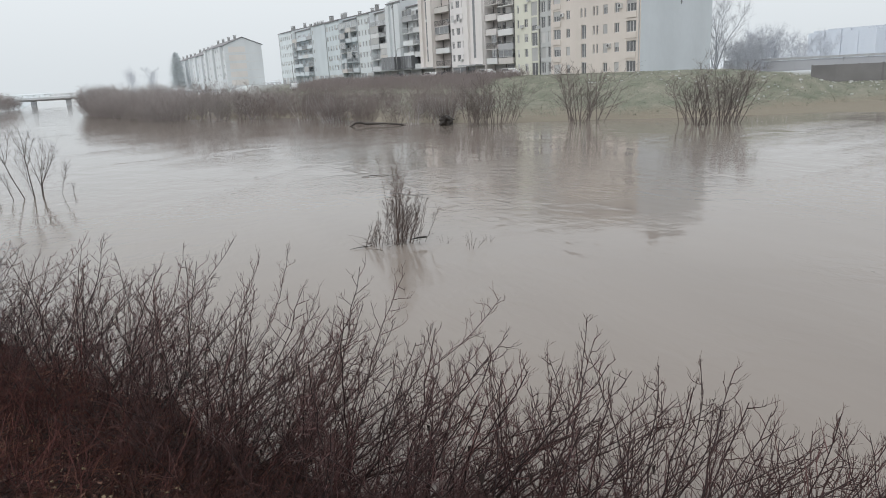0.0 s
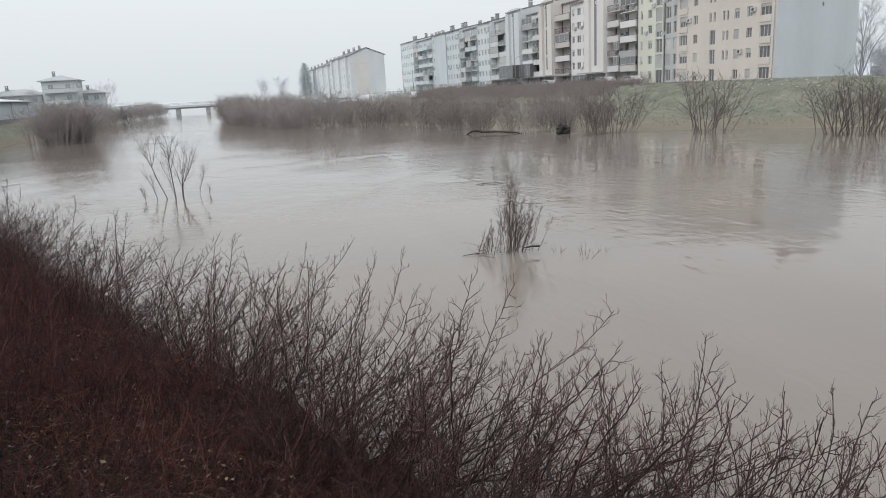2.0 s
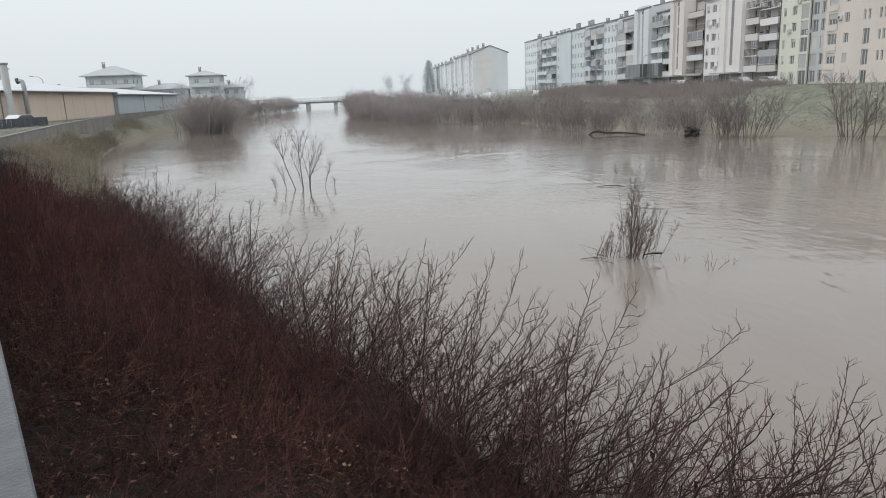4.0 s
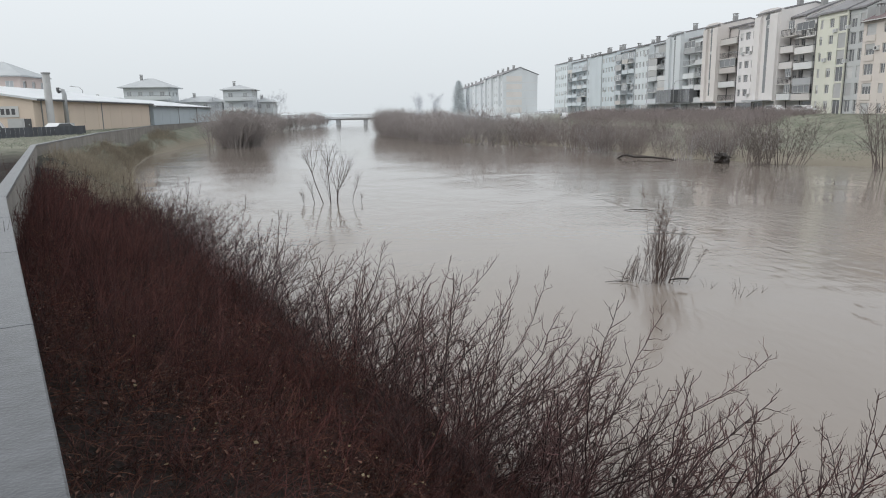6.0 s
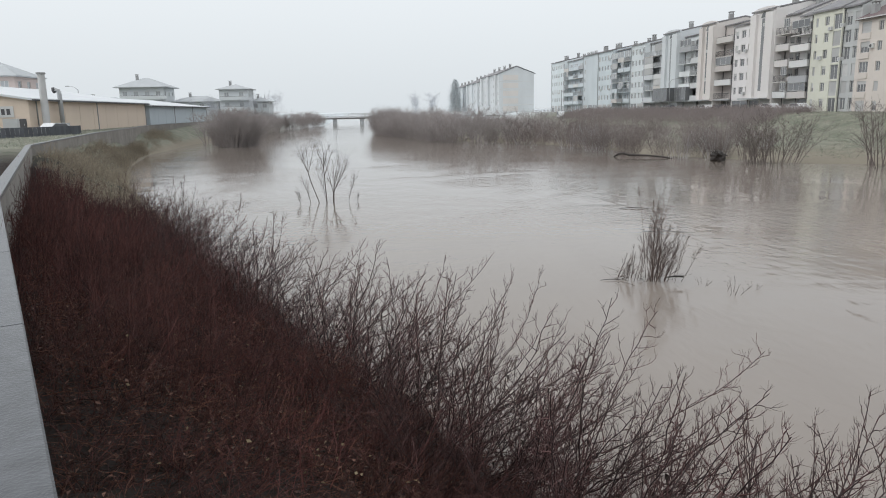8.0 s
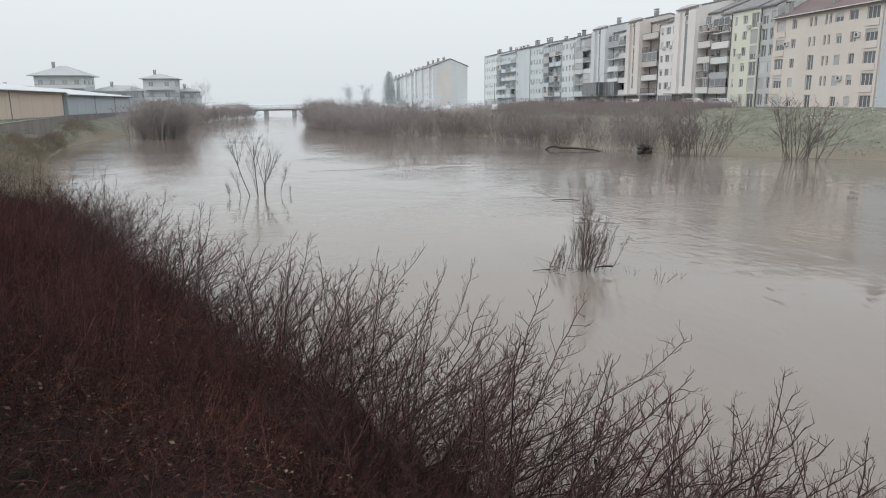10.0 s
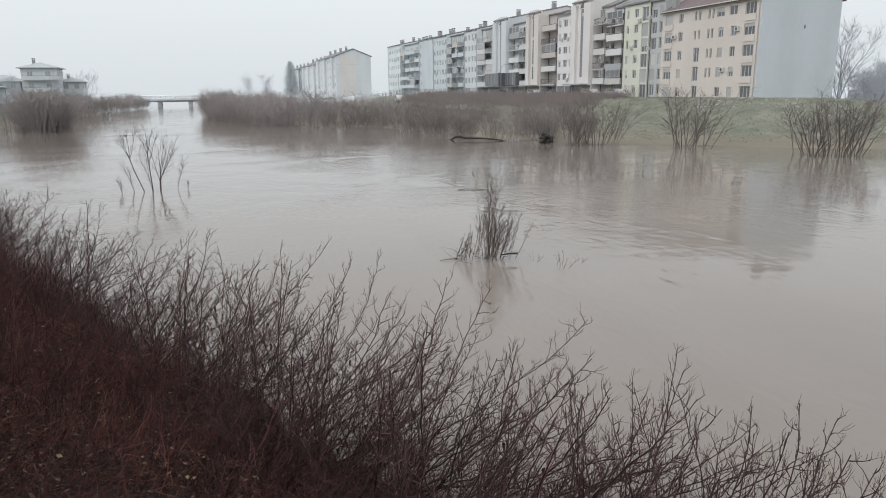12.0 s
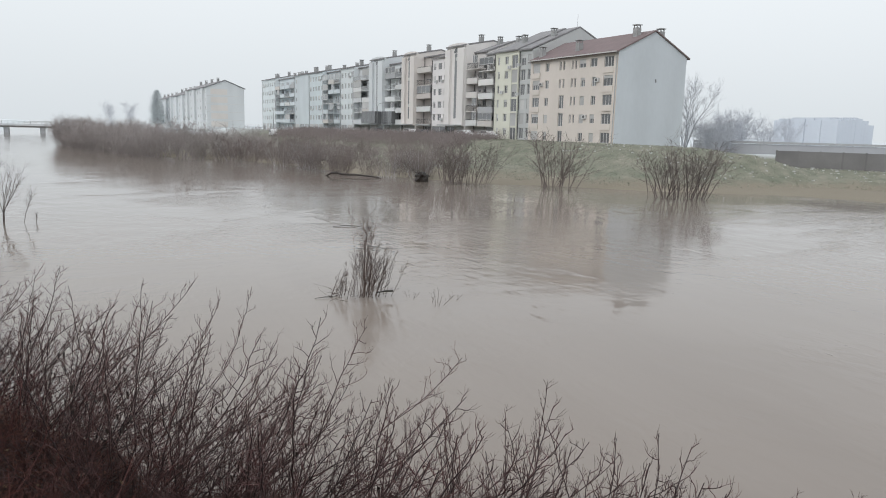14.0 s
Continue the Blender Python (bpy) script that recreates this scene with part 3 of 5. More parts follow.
def shell(build, x0, x1, y0, y1, z0, z1):
    """The other three sides of a house and its top slab."""
    build.poly([(x0, y0, z0), (x1, y0, z0), (x1, y0, z1), (x0, y0, z1)])
    build.poly([(x0, y1, z0), (x0, y1, z1), (x1, y1, z1), (x1, y1, z0)])
    build.poly([(x1, y0, z0), (x1, y1, z0), (x1, y1, z1), (x1, y0, z1)])
    build.poly([(x0, y0, z1), (x1, y0, z1), (x1, y1, z1), (x0, y1, z1)])
    build.box(x0 + 0.5, x0 + 0.6, y0 + 0.05, y1 - 0.05, z0, z1 - 0.05)


FX = 72.6
BASE = 3.4


def orange_house():
    rng = random.Random(5)
    y0, y1, x1, z1 = 76.2, 97.0, 86.7, 17.45
    house = tagged(new("apartment_house"), "five-storey apartment house in faded peach render with grey gable", "apartment building")
    peach, grey = render_paint("faded_peach_render", (0.515, 0.472, 0.438)), render_paint("pale_grey_gable_render", (0.45, 0.478, 0.507))
    holes, wins = [], []
    columns = [(92.0, 0.95), (83.1, 1.0), (80.6, 1.0), (77.1, 2.0), (94.4, 1.9), (86.0, 0.42), (85.2, 0.42)]
    sills = [4.3, 7.1, 9.85, 12.65, 15.4]
    for level, z in enumerate(sills):
        for c, w in columns:
            if w < 0.5 and level == 0:
                continue
            tall = 1.35
            if w > 1.5:
                hole = (c, c + w, z - 0.1, z + 1.45)
            elif level == 4 and w > 0.9 and c < 84:
                hole = (c, c + w + 0.5, z + 0.1, z + 1.35)
            else:
                hole = (c, c + w, z, z + tall)
            holes.append(hole)
            wins.append((hole, rng.choice([0, 0, 0, 0.35, 0.5, 1.0]) if w > 0.5 else 0))
        if level >= 3:
            for c in (88.9, 88.0):
                h = (c, c + 0.45, z, z + 1.35)
                holes.append(h)
                wins.append((h, 0))
    stair = [(88.0, 89.2, 4.0, 5.9), (88.0, 89.2, 6.6, 8.7), (88.0, 89.2, 9.4, 11.5)]
    holes += stair
    wins += [(h, 0) for h in stair]
    wall = Build()
    facade(wall, FX, y0, y1, BASE - 1, z1, holes)
    body = part("wall", wall, peach, house)
    rest = Build()
    xm, zr = (FX + x1) / 2, 20.9
    rest.poly([(FX, y0, BASE - 1), (x1, y0, BASE - 1), (x1, y0, z1), (xm, y0, zr - 0.25), (FX, y0, z1)])
    rest.poly([(FX, y1, BASE - 1), (x1, y1, BASE - 1), (x1, y1, z1), (xm, y1, zr - 0.25), (FX, y1, z1)])
    rest.poly([(x1, y0, BASE - 1), (x1, y1, BASE - 1), (x1, y1, z1), (x1, y0, z1)]).box(FX + 0.5, FX + 0.6, y0 + 0.1, y1 - 0.1, BASE, z1 - 0.1)
    part("gable_wall", rest, grey, house, "pale blue-grey rendered gable wall")
    roof = Build()
    for sx in (-1, 1):
        e = FX - 0.55 if sx < 0 else x1 + 0.55
        ze = z1 - 0.1
        roof.prism([(e, ze), (xm, zr), (xm, zr - 0.22), (e, ze - 0.22)], y0 - 0.18, y1 + 0.15, "y")
    rf = part("roof", roof, M_REDROOF, house)
    part("gutter", Build().box(FX - 0.68, FX - 0.55, y0 - 0.15, y1, z1 - 0.22, z1 - 0.08), M_FRAME, rf)
    part("downpipe", Build().tube([(FX - 0.1, y0 + 0.25, BASE), (FX - 0.1, y0 + 0.25, z1 - 0.2)], [0.06, 0.06]), M_METAL, house)
    for cx, cy in ((xm - 1.6, y0 + 2.2), (xm + 2.3, y0 + 1.2), (FX + 2.0, y0 + 11), (FX + 1.2, y1 - 1.5)):
        zc = zr - abs(cx - xm) * (zr - z1) / (xm - FX)
        chimney(rf, cx, cy, zc - 0.5, zc + 1.2, 0.85, M_DARKCON)
    for h, shut in wins:
        window(house, FX, *h, shut=shut, leaves=1 if h[1] - h[0] < 0.7 else (3 if h[1] - h[0] > 1.6 else 2))
    for i, z in enumerate(sills):
        part("balcony_parapet", Build().box(FX - 0.12, FX + 0.02, 77.0, 79.2, z - 0.95, z - 0.12), peach, house)
        part("balcony_parapet", Build().box(FX - 0.12, FX + 0.02, 94.3, 96.4, z - 0.95, z - 0.12), peach, house)
    for yy, z in ((93.4, 13.1), (82.25, 7.8), (79.85, 13.2)):
        ac = part("air_conditioner", Build().box(FX - 0.35, FX - 0.02, yy, yy + 0.8, z, z + 0.6), M_FRAME, house)
        part("fan_grille", Build().prism([(yy + 0.4 + 0.22 * math.cos(a * 0.524), z + 0.3 + 0.22 * math.sin(a * 0.524)) for a in range(12)], FX - 0.37, FX - 0.352, "x"), M_RAIL, ac)
    part("gable_vent", Build().prism([(xm + 0.7 + 0.17 * math.cos(a * 0.785), 13.6 + 0.3 * math.sin(a * 0.785)) for a in range(8)], y0 - 0.02, y0 + 0.02, "y"), M_GLASS, house)
    return house


orange_house()

M_PARAPETS = [render_paint("white_parapet", (0.52, 0.525, 0.525)), render_paint("tan_parapet", (0.46, 0.44, 0.422)), render_paint("dark_grey_parapet", (0.33, 0.335, 0.345))]

# Sections of the long row, from the near end: y from, y to, eaves, kind, colour, set-back.
ROW = [
    (97.0, 100.6, 19.4, "loggia", (0.40, 0.41, 0.41), 0.35), (100.6, 107.8, 19.5, "yellow", (0.535, 0.535, 0.468), 0.0),
    (107.8, 113.2, 19.7, "balcony", (0.58, 0.57, 0.56), 0.7), (113.2, 117.5, 20.4, "balcony", (0.50, 0.48, 0.47), 0.9),
    (117.5, 124.9, 21.8, "pier", (0.57, 0.55, 0.54), -0.3), (124.9, 131.6, 20.2, "plain", (0.60, 0.58, 0.58), 0.0),
    (131.6, 138.4, 21.1, "balcony", (0.42, 0.39, 0.375), 0.9), (138.4, 144.6, 21.8, "pier", (0.54, 0.51, 0.49), -0.3),
    (144.6, 149.0, 20.6, "balcony", (0.47, 0.455, 0.445), 0.7), (149.0, 154.9, 20.6, "balcony", (0.56, 0.55, 0.54), 0.4),
    (154.9, 163.0, 22.0, "pier", (0.49, 0.49, 0.49), -0.3), (163.0, 174.7, 21.0, "balcony", (0.455, 0.45, 0.45), 0.6),
    (174.7, 184.0, 21.3, "plain", (0.51, 0.515, 0.515), 0.0), (184.0, 198.0, 21.1, "balcony", (0.45, 0.465, 0.475), 0.5),
    (198.0, 210.3, 21.5, "plain", (0.47, 0.49, 0.50), 0.0), (210.3, 224.0, 21.6, "blank", (0.45, 0.465, 0.475), -0.2),
    (224.0, 246.4, 21.4, "balcony", (0.46, 0.475, 0.485), 0.5), (246.4, 263.3, 21.9, "plain", (0.50, 0.51, 0.51), 0.0),
]


def row_house(k, y0, y1, top, kind, colour, back):
    rng = random.Random(40 + k)
    words = {"loggia": "narrow grey stair section of an apartment row", "yellow": "pale yellow rendered section of an apartment row",
             "balcony": "grey section of an apartment row with stacked balconies", "pier": "pale rendered section with a rounded arched top",
             "plain": "pale rendered section of an apartment row with plain windows", "blank": "bluish grey section with a blank rendered front"}
    house = tagged(new("apartment_house"), words[kind], "apartment building", "apartment row on the embankment")
    # Far render is painted paler and bluer, a haze tint.
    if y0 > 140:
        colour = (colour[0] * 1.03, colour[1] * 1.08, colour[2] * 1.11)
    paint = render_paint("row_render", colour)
    if kind == "balcony":
        back += 0.95
    x = FX + back
    floors = 6
    z0 = BASE + 0.6
    storey = (top - 0.5 - z0) / floors
    holes, wins, balconies = [], [], []
    rise = 4.4 if y0 < 107 else (2.4 if y0 < 117 else 1.3)
    width = y1 - y0
    shops = y0 > 107
    if shops:
        count = max(1, round(width / 4.5))
        holes += [(y0 + width * i / count + 0.25, y0 + width * (i + 1) / count - 0.25, BASE + 0.3, BASE + 2.9) for i in range(count)]
    for f in range(1 if shops else 0, floors):
        z = z0 + f * storey
        sill = z + 0.85
        if kind in ("plain", "yellow"):
            count = max(2, round(width / 2.6))
            for i in range(count):
                c = y0 + width * (i + 0.5) / count
                if kind == "yellow" and i == 0:
                    holes.append((y0 + 0.2, y0 + 2.0, sill - 0.75, sill + 1.45))
                    continue
                w = 0.62 if (kind == "yellow" and i == count - 1) else (1.5 if (i + k) % 3 == 0 else 1.05)
                holes.append((c - w / 2, c + w / 2, sill, sill + 1.35))
        elif kind == "balcony":
            count = max(1, round(width / 5.0))
            for i in range(count):
                a, b = y0 + width * i / count, y0 + width * (i + 1) / count
                holes.append((a + 0.5, a + 1.4, z + 0.1, z + 2.15))
                holes.append((a + 1.9, min(a + 3.2, b - 0.3), sill, sill + 1.3))
                if f:
                    balconies.append((a + 0.25, b - 0.25, z, rng.random() < 0.65))
        elif kind == "pier":
            for c in (y0 + width * 0.28, y0 + width * 0.82):
                if f or c > y0 + width / 2:
                    holes.append((c - 0.42, c + 0.42, sill, sill + 1.25))
        elif kind == "loggia":
            holes.append((y0 + 0.3, y0 + 1.3, sill - 0.3, sill + 1.4))
            holes.append((y0 + 2.0, y1 - 0.3, sill - 0.4, sill + 1.4))
        elif kind == "blank" and f:
            holes.append((y1 - 2.0, y1 - 1.0, sill, sill + 1.3))
    wall = Build()
    facade(wall, x, y0, y1, BASE - 1, top, holes)
    half = 10.0 if y0 < 107 else 6.2
    xr = x + 2 * half
    shell(wall, x, xr, y0 + 0.004, y1 - 0.004, BASE - 1, top)
    if kind == "pier":
        ym, r = (y0 + y1) / 2, width * 0.5
        arc = [(ym + r * math.cos(math.pi * i / 10), top + 0.25 + 0.5 * math.sin(math.pi * i / 10)) for i in range(11)]
        wall.prism([(y1, top), (y1, top + 0.25), *arc[1:-1], (y0, top + 0.25), (y0, top)], x, x + 0.5, "x")
    wall.prism([(x + 0.02, top + 0.003), (x + half, top + rise - 0.03), (xr - 0.02, top + 0.003)], y0 + 0.05, y1 - 0.05, "y")
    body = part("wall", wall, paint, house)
    if kind == "pier":
        ym = (y0 + y1) / 2
        part("arched_window", Build().prism([(ym + 0.95 * math.cos(math.pi * i / 8), top - 1.1 + 0.95 * math.sin(math.pi * i / 8)) for i in range(9)], x - 0.04, x + 0.02, "x"), M_GLASS, house)
        # The deep slot's shade is a flat dark panel between the fins.
        part("recess", Build().box(x - 0.02, x + 0.1, ym - 0.6, ym + 0.6, BASE + 4.5, top - 1.2), M_GLASS if y0 < 150 else M_FARGLASS, house, "flat dark panel for the shaded slot under the arch")
        part("fin", Build().box(x - 0.55, x + 0.02, y0 + 0.1, y0 + width * 0.34, BASE + 3, top - 0.4), paint, house)
        part("fin", Build().box(x - 0.55, x + 0.02, y1 - width * 0.26, y1 - 0.1, BASE + 3, top - 0.4), paint, house)
    roof = Build()
    thick = 0.25
    roof.prism([(x - 0.35, top - 0.02), (x - 0.35, top + thick), (x + half, top + rise + thick), (xr + 0.35, top + thick), (xr + 0.35, top - 0.02), (x + half, top + rise)], y0 + 0.01, y1 - 0.01, "y")
    rf = part("roof", roof, M_ROOF, house)
    if kind == "loggia":
        part("antenna", Build().tube([(x + half, y0 + 0.8, top + rise), (x + half, y0 + 0.8, top + rise + 2.4)], [0.04, 0.03], 6), M_METAL, rf)
    for i in range(max(1, round(width / 6))):
        cy = y0 + width * (i + 0.5) / max(1, round(width / 6)) + rng.uniform(-1, 1)
        cx = x + rng.choice([3.6, 4.6, 5.6])
        zc = top + rise * (cx - x) / half + 0.2
        chimney(rf, cx, cy, zc - 0.4, zc + 1.0, 0.8)
    for h in holes:
        win = window(house, x, *h, shut=rng.choice([0, 0, 0, 0.3, 0.6, 1.0]), leaves=1 if h[1] - h[0] < 0.95 else 2)
        # Panes beyond y 150 get the haze-paled glass.
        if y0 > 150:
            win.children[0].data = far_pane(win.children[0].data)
    # A flat dark strip stands for shade in the gap between sections.
    if kind in ("balcony", "plain") and width > 5:
        part("stair_glazing", Build().box(x - 0.03, x + 0.05, y0 + 0.06, y0 + 0.75, z0 + 2.8, top - 0.9), M_GLASS if y0 < 150 else M_FARGLASS, house, "tall narrow dark strip for the shaded gap between sections")
    # Far pipes are pale metal as well, for haze.
    part("downpipe", Build().tube([(x - 0.09, y1 - 0.1, BASE), (x - 0.09, y1 - 0.1, top - 0.2)], [0.07, 0.07]), M_RAIL if y0 < 150 else M_METAL, house)
    for a, b, z, solid in balconies:
        balcony(house, x, a, b, z, rng.choice([paint, paint, paint, M_PARAPETS[0], M_PARAPETS[1], M_PARAPETS[2]]), back + 0.25, solid)
        style = rng.random()
        half_way = a + (b - a) * rng.choice([0.5, 1.0, 1.0])
        if style < 0.15:
            part("enclosed_balcony_glazing", Build().box(x - back - 0.22, x - back - 0.18, a + 0.1, half_way - 0.1, z + 1.1, z + storey - 0.2), M_SHUTTER, house)
        elif style < 0.42:
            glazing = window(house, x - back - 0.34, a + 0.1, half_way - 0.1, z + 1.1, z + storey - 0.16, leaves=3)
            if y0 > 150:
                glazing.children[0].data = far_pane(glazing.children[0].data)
    for h in holes:
        if h[2] > BASE + 4 and rng.random() < 0.13:
            unit = part("air_conditioner", Build().box(x - 0.36, x - 0.01, h[1] + 0.08, h[1] + 0.85, h[2] - 0.1, h[2] + 0.45), M_FRAME, house)
            part("fan_grille", Build().prism([(h[1] + 0.46 + 0.2 * math.cos(a * 0.785), h[2] + 0.17 + 0.2 * math.sin(a * 0.785)) for a in range(8)], x - 0.38, x - 0.363, "x"), M_METAL, unit)
    if 148 < y0 < 162:
        upper = part("glazed_upper_shop", Build().box(x - 2.4, x - 0.6, y0 + 0.1, y1 - 0.1, BASE + 3.3, BASE + 6.2), M_GLASS, house, "dark glazed shop floor built out over the canopy")
        for i in range(5):
            part("mullion", Build().box(x - 2.44, x - 2.403, y0 + 0.1 + (width - 0.3) * i / 4, y0 + 0.15 + (width - 0.3) * i / 4, BASE + 3.3, BASE + 6.2), M_METAL, upper)
    if 117 < y0 < 170 and kind != "plain":
        part("shop_canopy", Build().box(x - 2.2, x, y0 + 0.2, y1 - 0.2, BASE + 3.0, BASE + 3.25), M_METAL, house)
    return house


for k, section in enumerate(ROW):
    row_house(k, *section)


M_GABLEPANEL = render_paint("faded_tan_panels", (0.50, 0.47, 0.445))


def gabled_block(name, label, x0, x1, y0, y1, z0, eave, ridge, colour, floors, windows_y, gable_windows=0):
    """A far apartment block whose gable end faces -y and whose long side faces -x."""
    house = tagged(new(name), label, "apartment building")
    paint = render_paint("far_render", colour)
    rng = random.Random(int(x0 * 7 + y0))
    storey = (eave - z0) / floors
    holes = []
    for f in range(floors):
        for i in range(windows_y):
            c = y0 + (y1 - y0) * (i + 0.5) / windows_y
            holes.append((c - 0.8, c + 0.8, z0 + f * storey + 0.9, z0 + f * storey + 2.3))
    wall = Build()
    facade(wall, x0, y0, y1, z0 - 1, eave, holes)
    shell(wall, x0, x1, y0, y1, z0 - 1, eave)
    xm = (x0 + x1) / 2
    wall.poly([(x0, y0, eave), (x1, y0, eave), (xm, y0, ridge)]).poly([(x0, y1, eave), (xm, y1, ridge), (x1, y1, eave)])
    part("wall", wall, paint, house)
    roof = Build()
    roof.prism([(x0 - 0.6, eave - 0.1), (xm, ridge + 0.1), (x1 + 0.6, eave - 0.1), (x1 + 0.6, eave + 0.12), (xm, ridge + 0.35), (x0 - 0.6, eave + 0.12)], y0 - 0.3, y1 + 0.3, "y")
    rf = part("roof", roof, M_ROOF, house)
    for i in range(4):
        chimney(rf, xm - 1.5, y0 + (y1 - y0) * (i + 0.5) / 4, ridge - 1.2, ridge + 0.9, 0.9)
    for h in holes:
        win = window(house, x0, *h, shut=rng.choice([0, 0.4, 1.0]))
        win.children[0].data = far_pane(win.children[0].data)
    for f in range(floors):
        part("gable_panel", Build().box(x0 + 1.6, x0 + 8.2, y0 - 0.05, y0 - 0.004, z0 + f * storey + 0.5, z0 + (f + 1) * storey - 0.5), M_GABLEPANEL, house, "faded tan rendered panel")
    for a in (y0 + 6, (y0 + y1) / 2, y1 - 7):
        part("oriel", Build().box(x0 - 0.9, x0 - 0.003, a - 1.6, a + 1.6, z0 + storey, eave - 0.3), paint, house)
    for f in range(floors - 1):
        part("floor_band", Build().box(x0, x1, y0 - 0.03, y0 + 0.02, z0 + (f + 1) * storey - 0.12, z0 + (f + 1) * storey + 0.12), M_FRAME, house)
    return house


# Each part further back is painted paler and bluer for haze.
gabled_block("apartment_house", "distant gabled apartment block in pale grey render", 57.7, 72.6, 291, 338, 4.0, 20.0, 22.9, (0.465, 0.478, 0.485), 5, 9)
gabled_block("apartment_house", "lower middle part of the distant apartment block", 57.9, 71.6, 338.3, 385, 4.0, 18.6, 21.4, (0.475, 0.492, 0.502), 5, 9)
gabled_block("apartment_house", "far stepped end of the distant apartment block", 57.5, 70.6, 385.3, 440, 4.0, 18.0, 20.3, (0.50, 0.52, 0.535), 5, 10)


# ---- bridge ----
def bridge():
    ob = tagged(new("road_bridge"), "low concrete road bridge on slim river piers", "bridge")
    part("deck", Build().prism([(330.5, 2.9), (330.5, 3.7), (340, 3.7), (340, 2.9), (338, 2.2), (332.5, 2.2)], -150, 90, "x"), M_BRIDGE, ob)
    for x in (-38.4, -25.4, -12.6, 0.2, 13.1, 26.1):
        part("pier", Build().prism([(x - 0.8, 332.8), (x + 0.8, 332.8), (x + 1.0, 333.4), (x + 1.0, 337.2), (x + 0.8, 337.7), (x - 0.8, 337.7), (x - 1.0, 337.2), (x - 1.0, 333.4)], -2, 2.25), M_BRIDGE, ob)
    rail = Build().box(-150, 90, 330.6, 330.72, 4.65, 4.78).box(-150, 90, 330.6, 330.7, 4.2, 4.27)
    for i in range(121):
        rail.box(-150 + 2 * i - 0.06, -150 + 2 * i + 0.06, 330.6, 330.72, 3.7, 4.65)
    part("railing", rail, M_METAL, ob)
    return ob


bridge()

# ---- bushes on the near bank ----
rng_place = random.Random(11)
OUT = (0.9, -0.22)
near_kinds = []
for i in range(8):
    near_kinds.append(shrub("bare_shrub", "bare red-brown shrub leaning out over the flood water", "shrub",
                            arching_lines(100 + i, 13, 3.2, OUT, 0.015, 0.0027, 1.0), M_BARK, M_TWIG, "bare shrubs along the near bank"))
low_kinds = [shrub("bare_shrub", "low bare red-brown shrub arching far out over the flood water", "shrub",
                   arching_lines(140 + i, 13, 2.75, OUT, 0.015, 0.0027, 1.0, 0.1, 3, 4), M_BARK, M_TWIG, "bare shrubs along the near bank") for i in range(5)]
spots = []
u = -6.0
while u < 36:
    if u > 0.0:
        spots.append((u + rng_place.uniform(-0.4, 0.4), rng_place.uniform(5.0, 6.0), 1.0))
    if u > 16 or rng_place.random() < 0.4:
        spots.append((u + rng_place.uniform(-0.4, 0.4), rng_place.uniform(3.6, 4.7), 0.78 if u > 0.0 else 0.36))
    if 0.0 < u < 1.6:
        spots.append((u + rng_place.uniform(-0.3, 0.3), rng_place.uniform(4.9, 6.1), 0.95))
    if -0.4 < u < 5:
        spots.append((u + rng_place.uniform(-0.3, 0.3), rng_place.uniform(5.3, 6.4), 0.92))
    if 4.5 < u < 9:
        spots.append((u + rng_place.uniform(-0.3, 0.3), rng_place.uniform(4.5, 5.6), 0.84))
    u += 0.62 if u < 14 else 1.5
placed = {"tall": 0, "low": 0}
for u, s, part_size in spots:
    x, y = bank(u, s)
    if u > 20:
        x += 0.04 * (u - 20)
    size = rng_place.uniform(0.9, 1.04) * part_size * float(np.interp(u, [0.0, 1.5, 4.0, 7.0, 9.5, 13.0], [0.92, 1.07, 1.12, 1.05, 0.94, 0.97]))
    m = pose(x, y, float(ground_height(x, y)), 0, 0, rng_place.uniform(-35, 35)) @ Matrix.Scale(size, 4)
    which, kinds = ("low", low_kinds) if u < 7.2 else ("tall", near_kinds)
    if placed[which] < len(kinds):
        kinds[placed[which]].matrix_basis = m
    else:
        copy_thing(kinds[placed[which] % len(kinds)], Matrix.Identity(4)).matrix_basis = m
    placed[which] += 1


long_shoot = shrub("bare_shrub", "sparse bare shrub with long shoots arching over the water", "shrub", arching_lines(132, 4, 3.6, (0.95, -0.35), 0.016, 0.0028, 0.5), M_BARK, M_TWIG, "bare shrubs along the near bank")
long_shoot.matrix_basis = pose(*bank(6.2, 5.7), float(ground_height(*bank(6.2, 5.7))))


def thicket_lines(seed, stems, height, radius):
    rng = np.random.default_rng(seed)
    lines = []
    for _ in range(stems):
        a, r = rng.uniform(0, math.tau), radius * math.sqrt(rng.uniform(0, 1))
        start = np.array([r * math.cos(a), r * math.sin(a), -0.1])
        way = np.array([rng.normal(0.2, 0.5), rng.normal(0.0, 0.5), 1.0])
        way /= np.linalg.norm(way)
        size = height * rng.uniform(0.4, 1.15)
        pts, rad = branch(rng, start, way, size, 0.0065, 0.0028, 6, 0.17, 0.03)
        lines.append((pts, rad))
        for _ in range(4):
            j = rng.integers(2, 5)
            d = pts[j + 1] - pts[j]
            d = offshoot(rng, d / np.linalg.norm(d), rng.uniform(0.3, 0.8))
            d[2] = abs(d[2])
            lines.append(branch(rng, pts[j], d, size * rng.uniform(0.15, 0.35), 0.0036, 0.002, 4, 0.25, 0.05))
    return lines


thickets = [strands("thicket", thicket_lines(300 + i, 95, 1.2, 0.95), M_STEM) for i in range(6)]
u, i = -7.0, 0
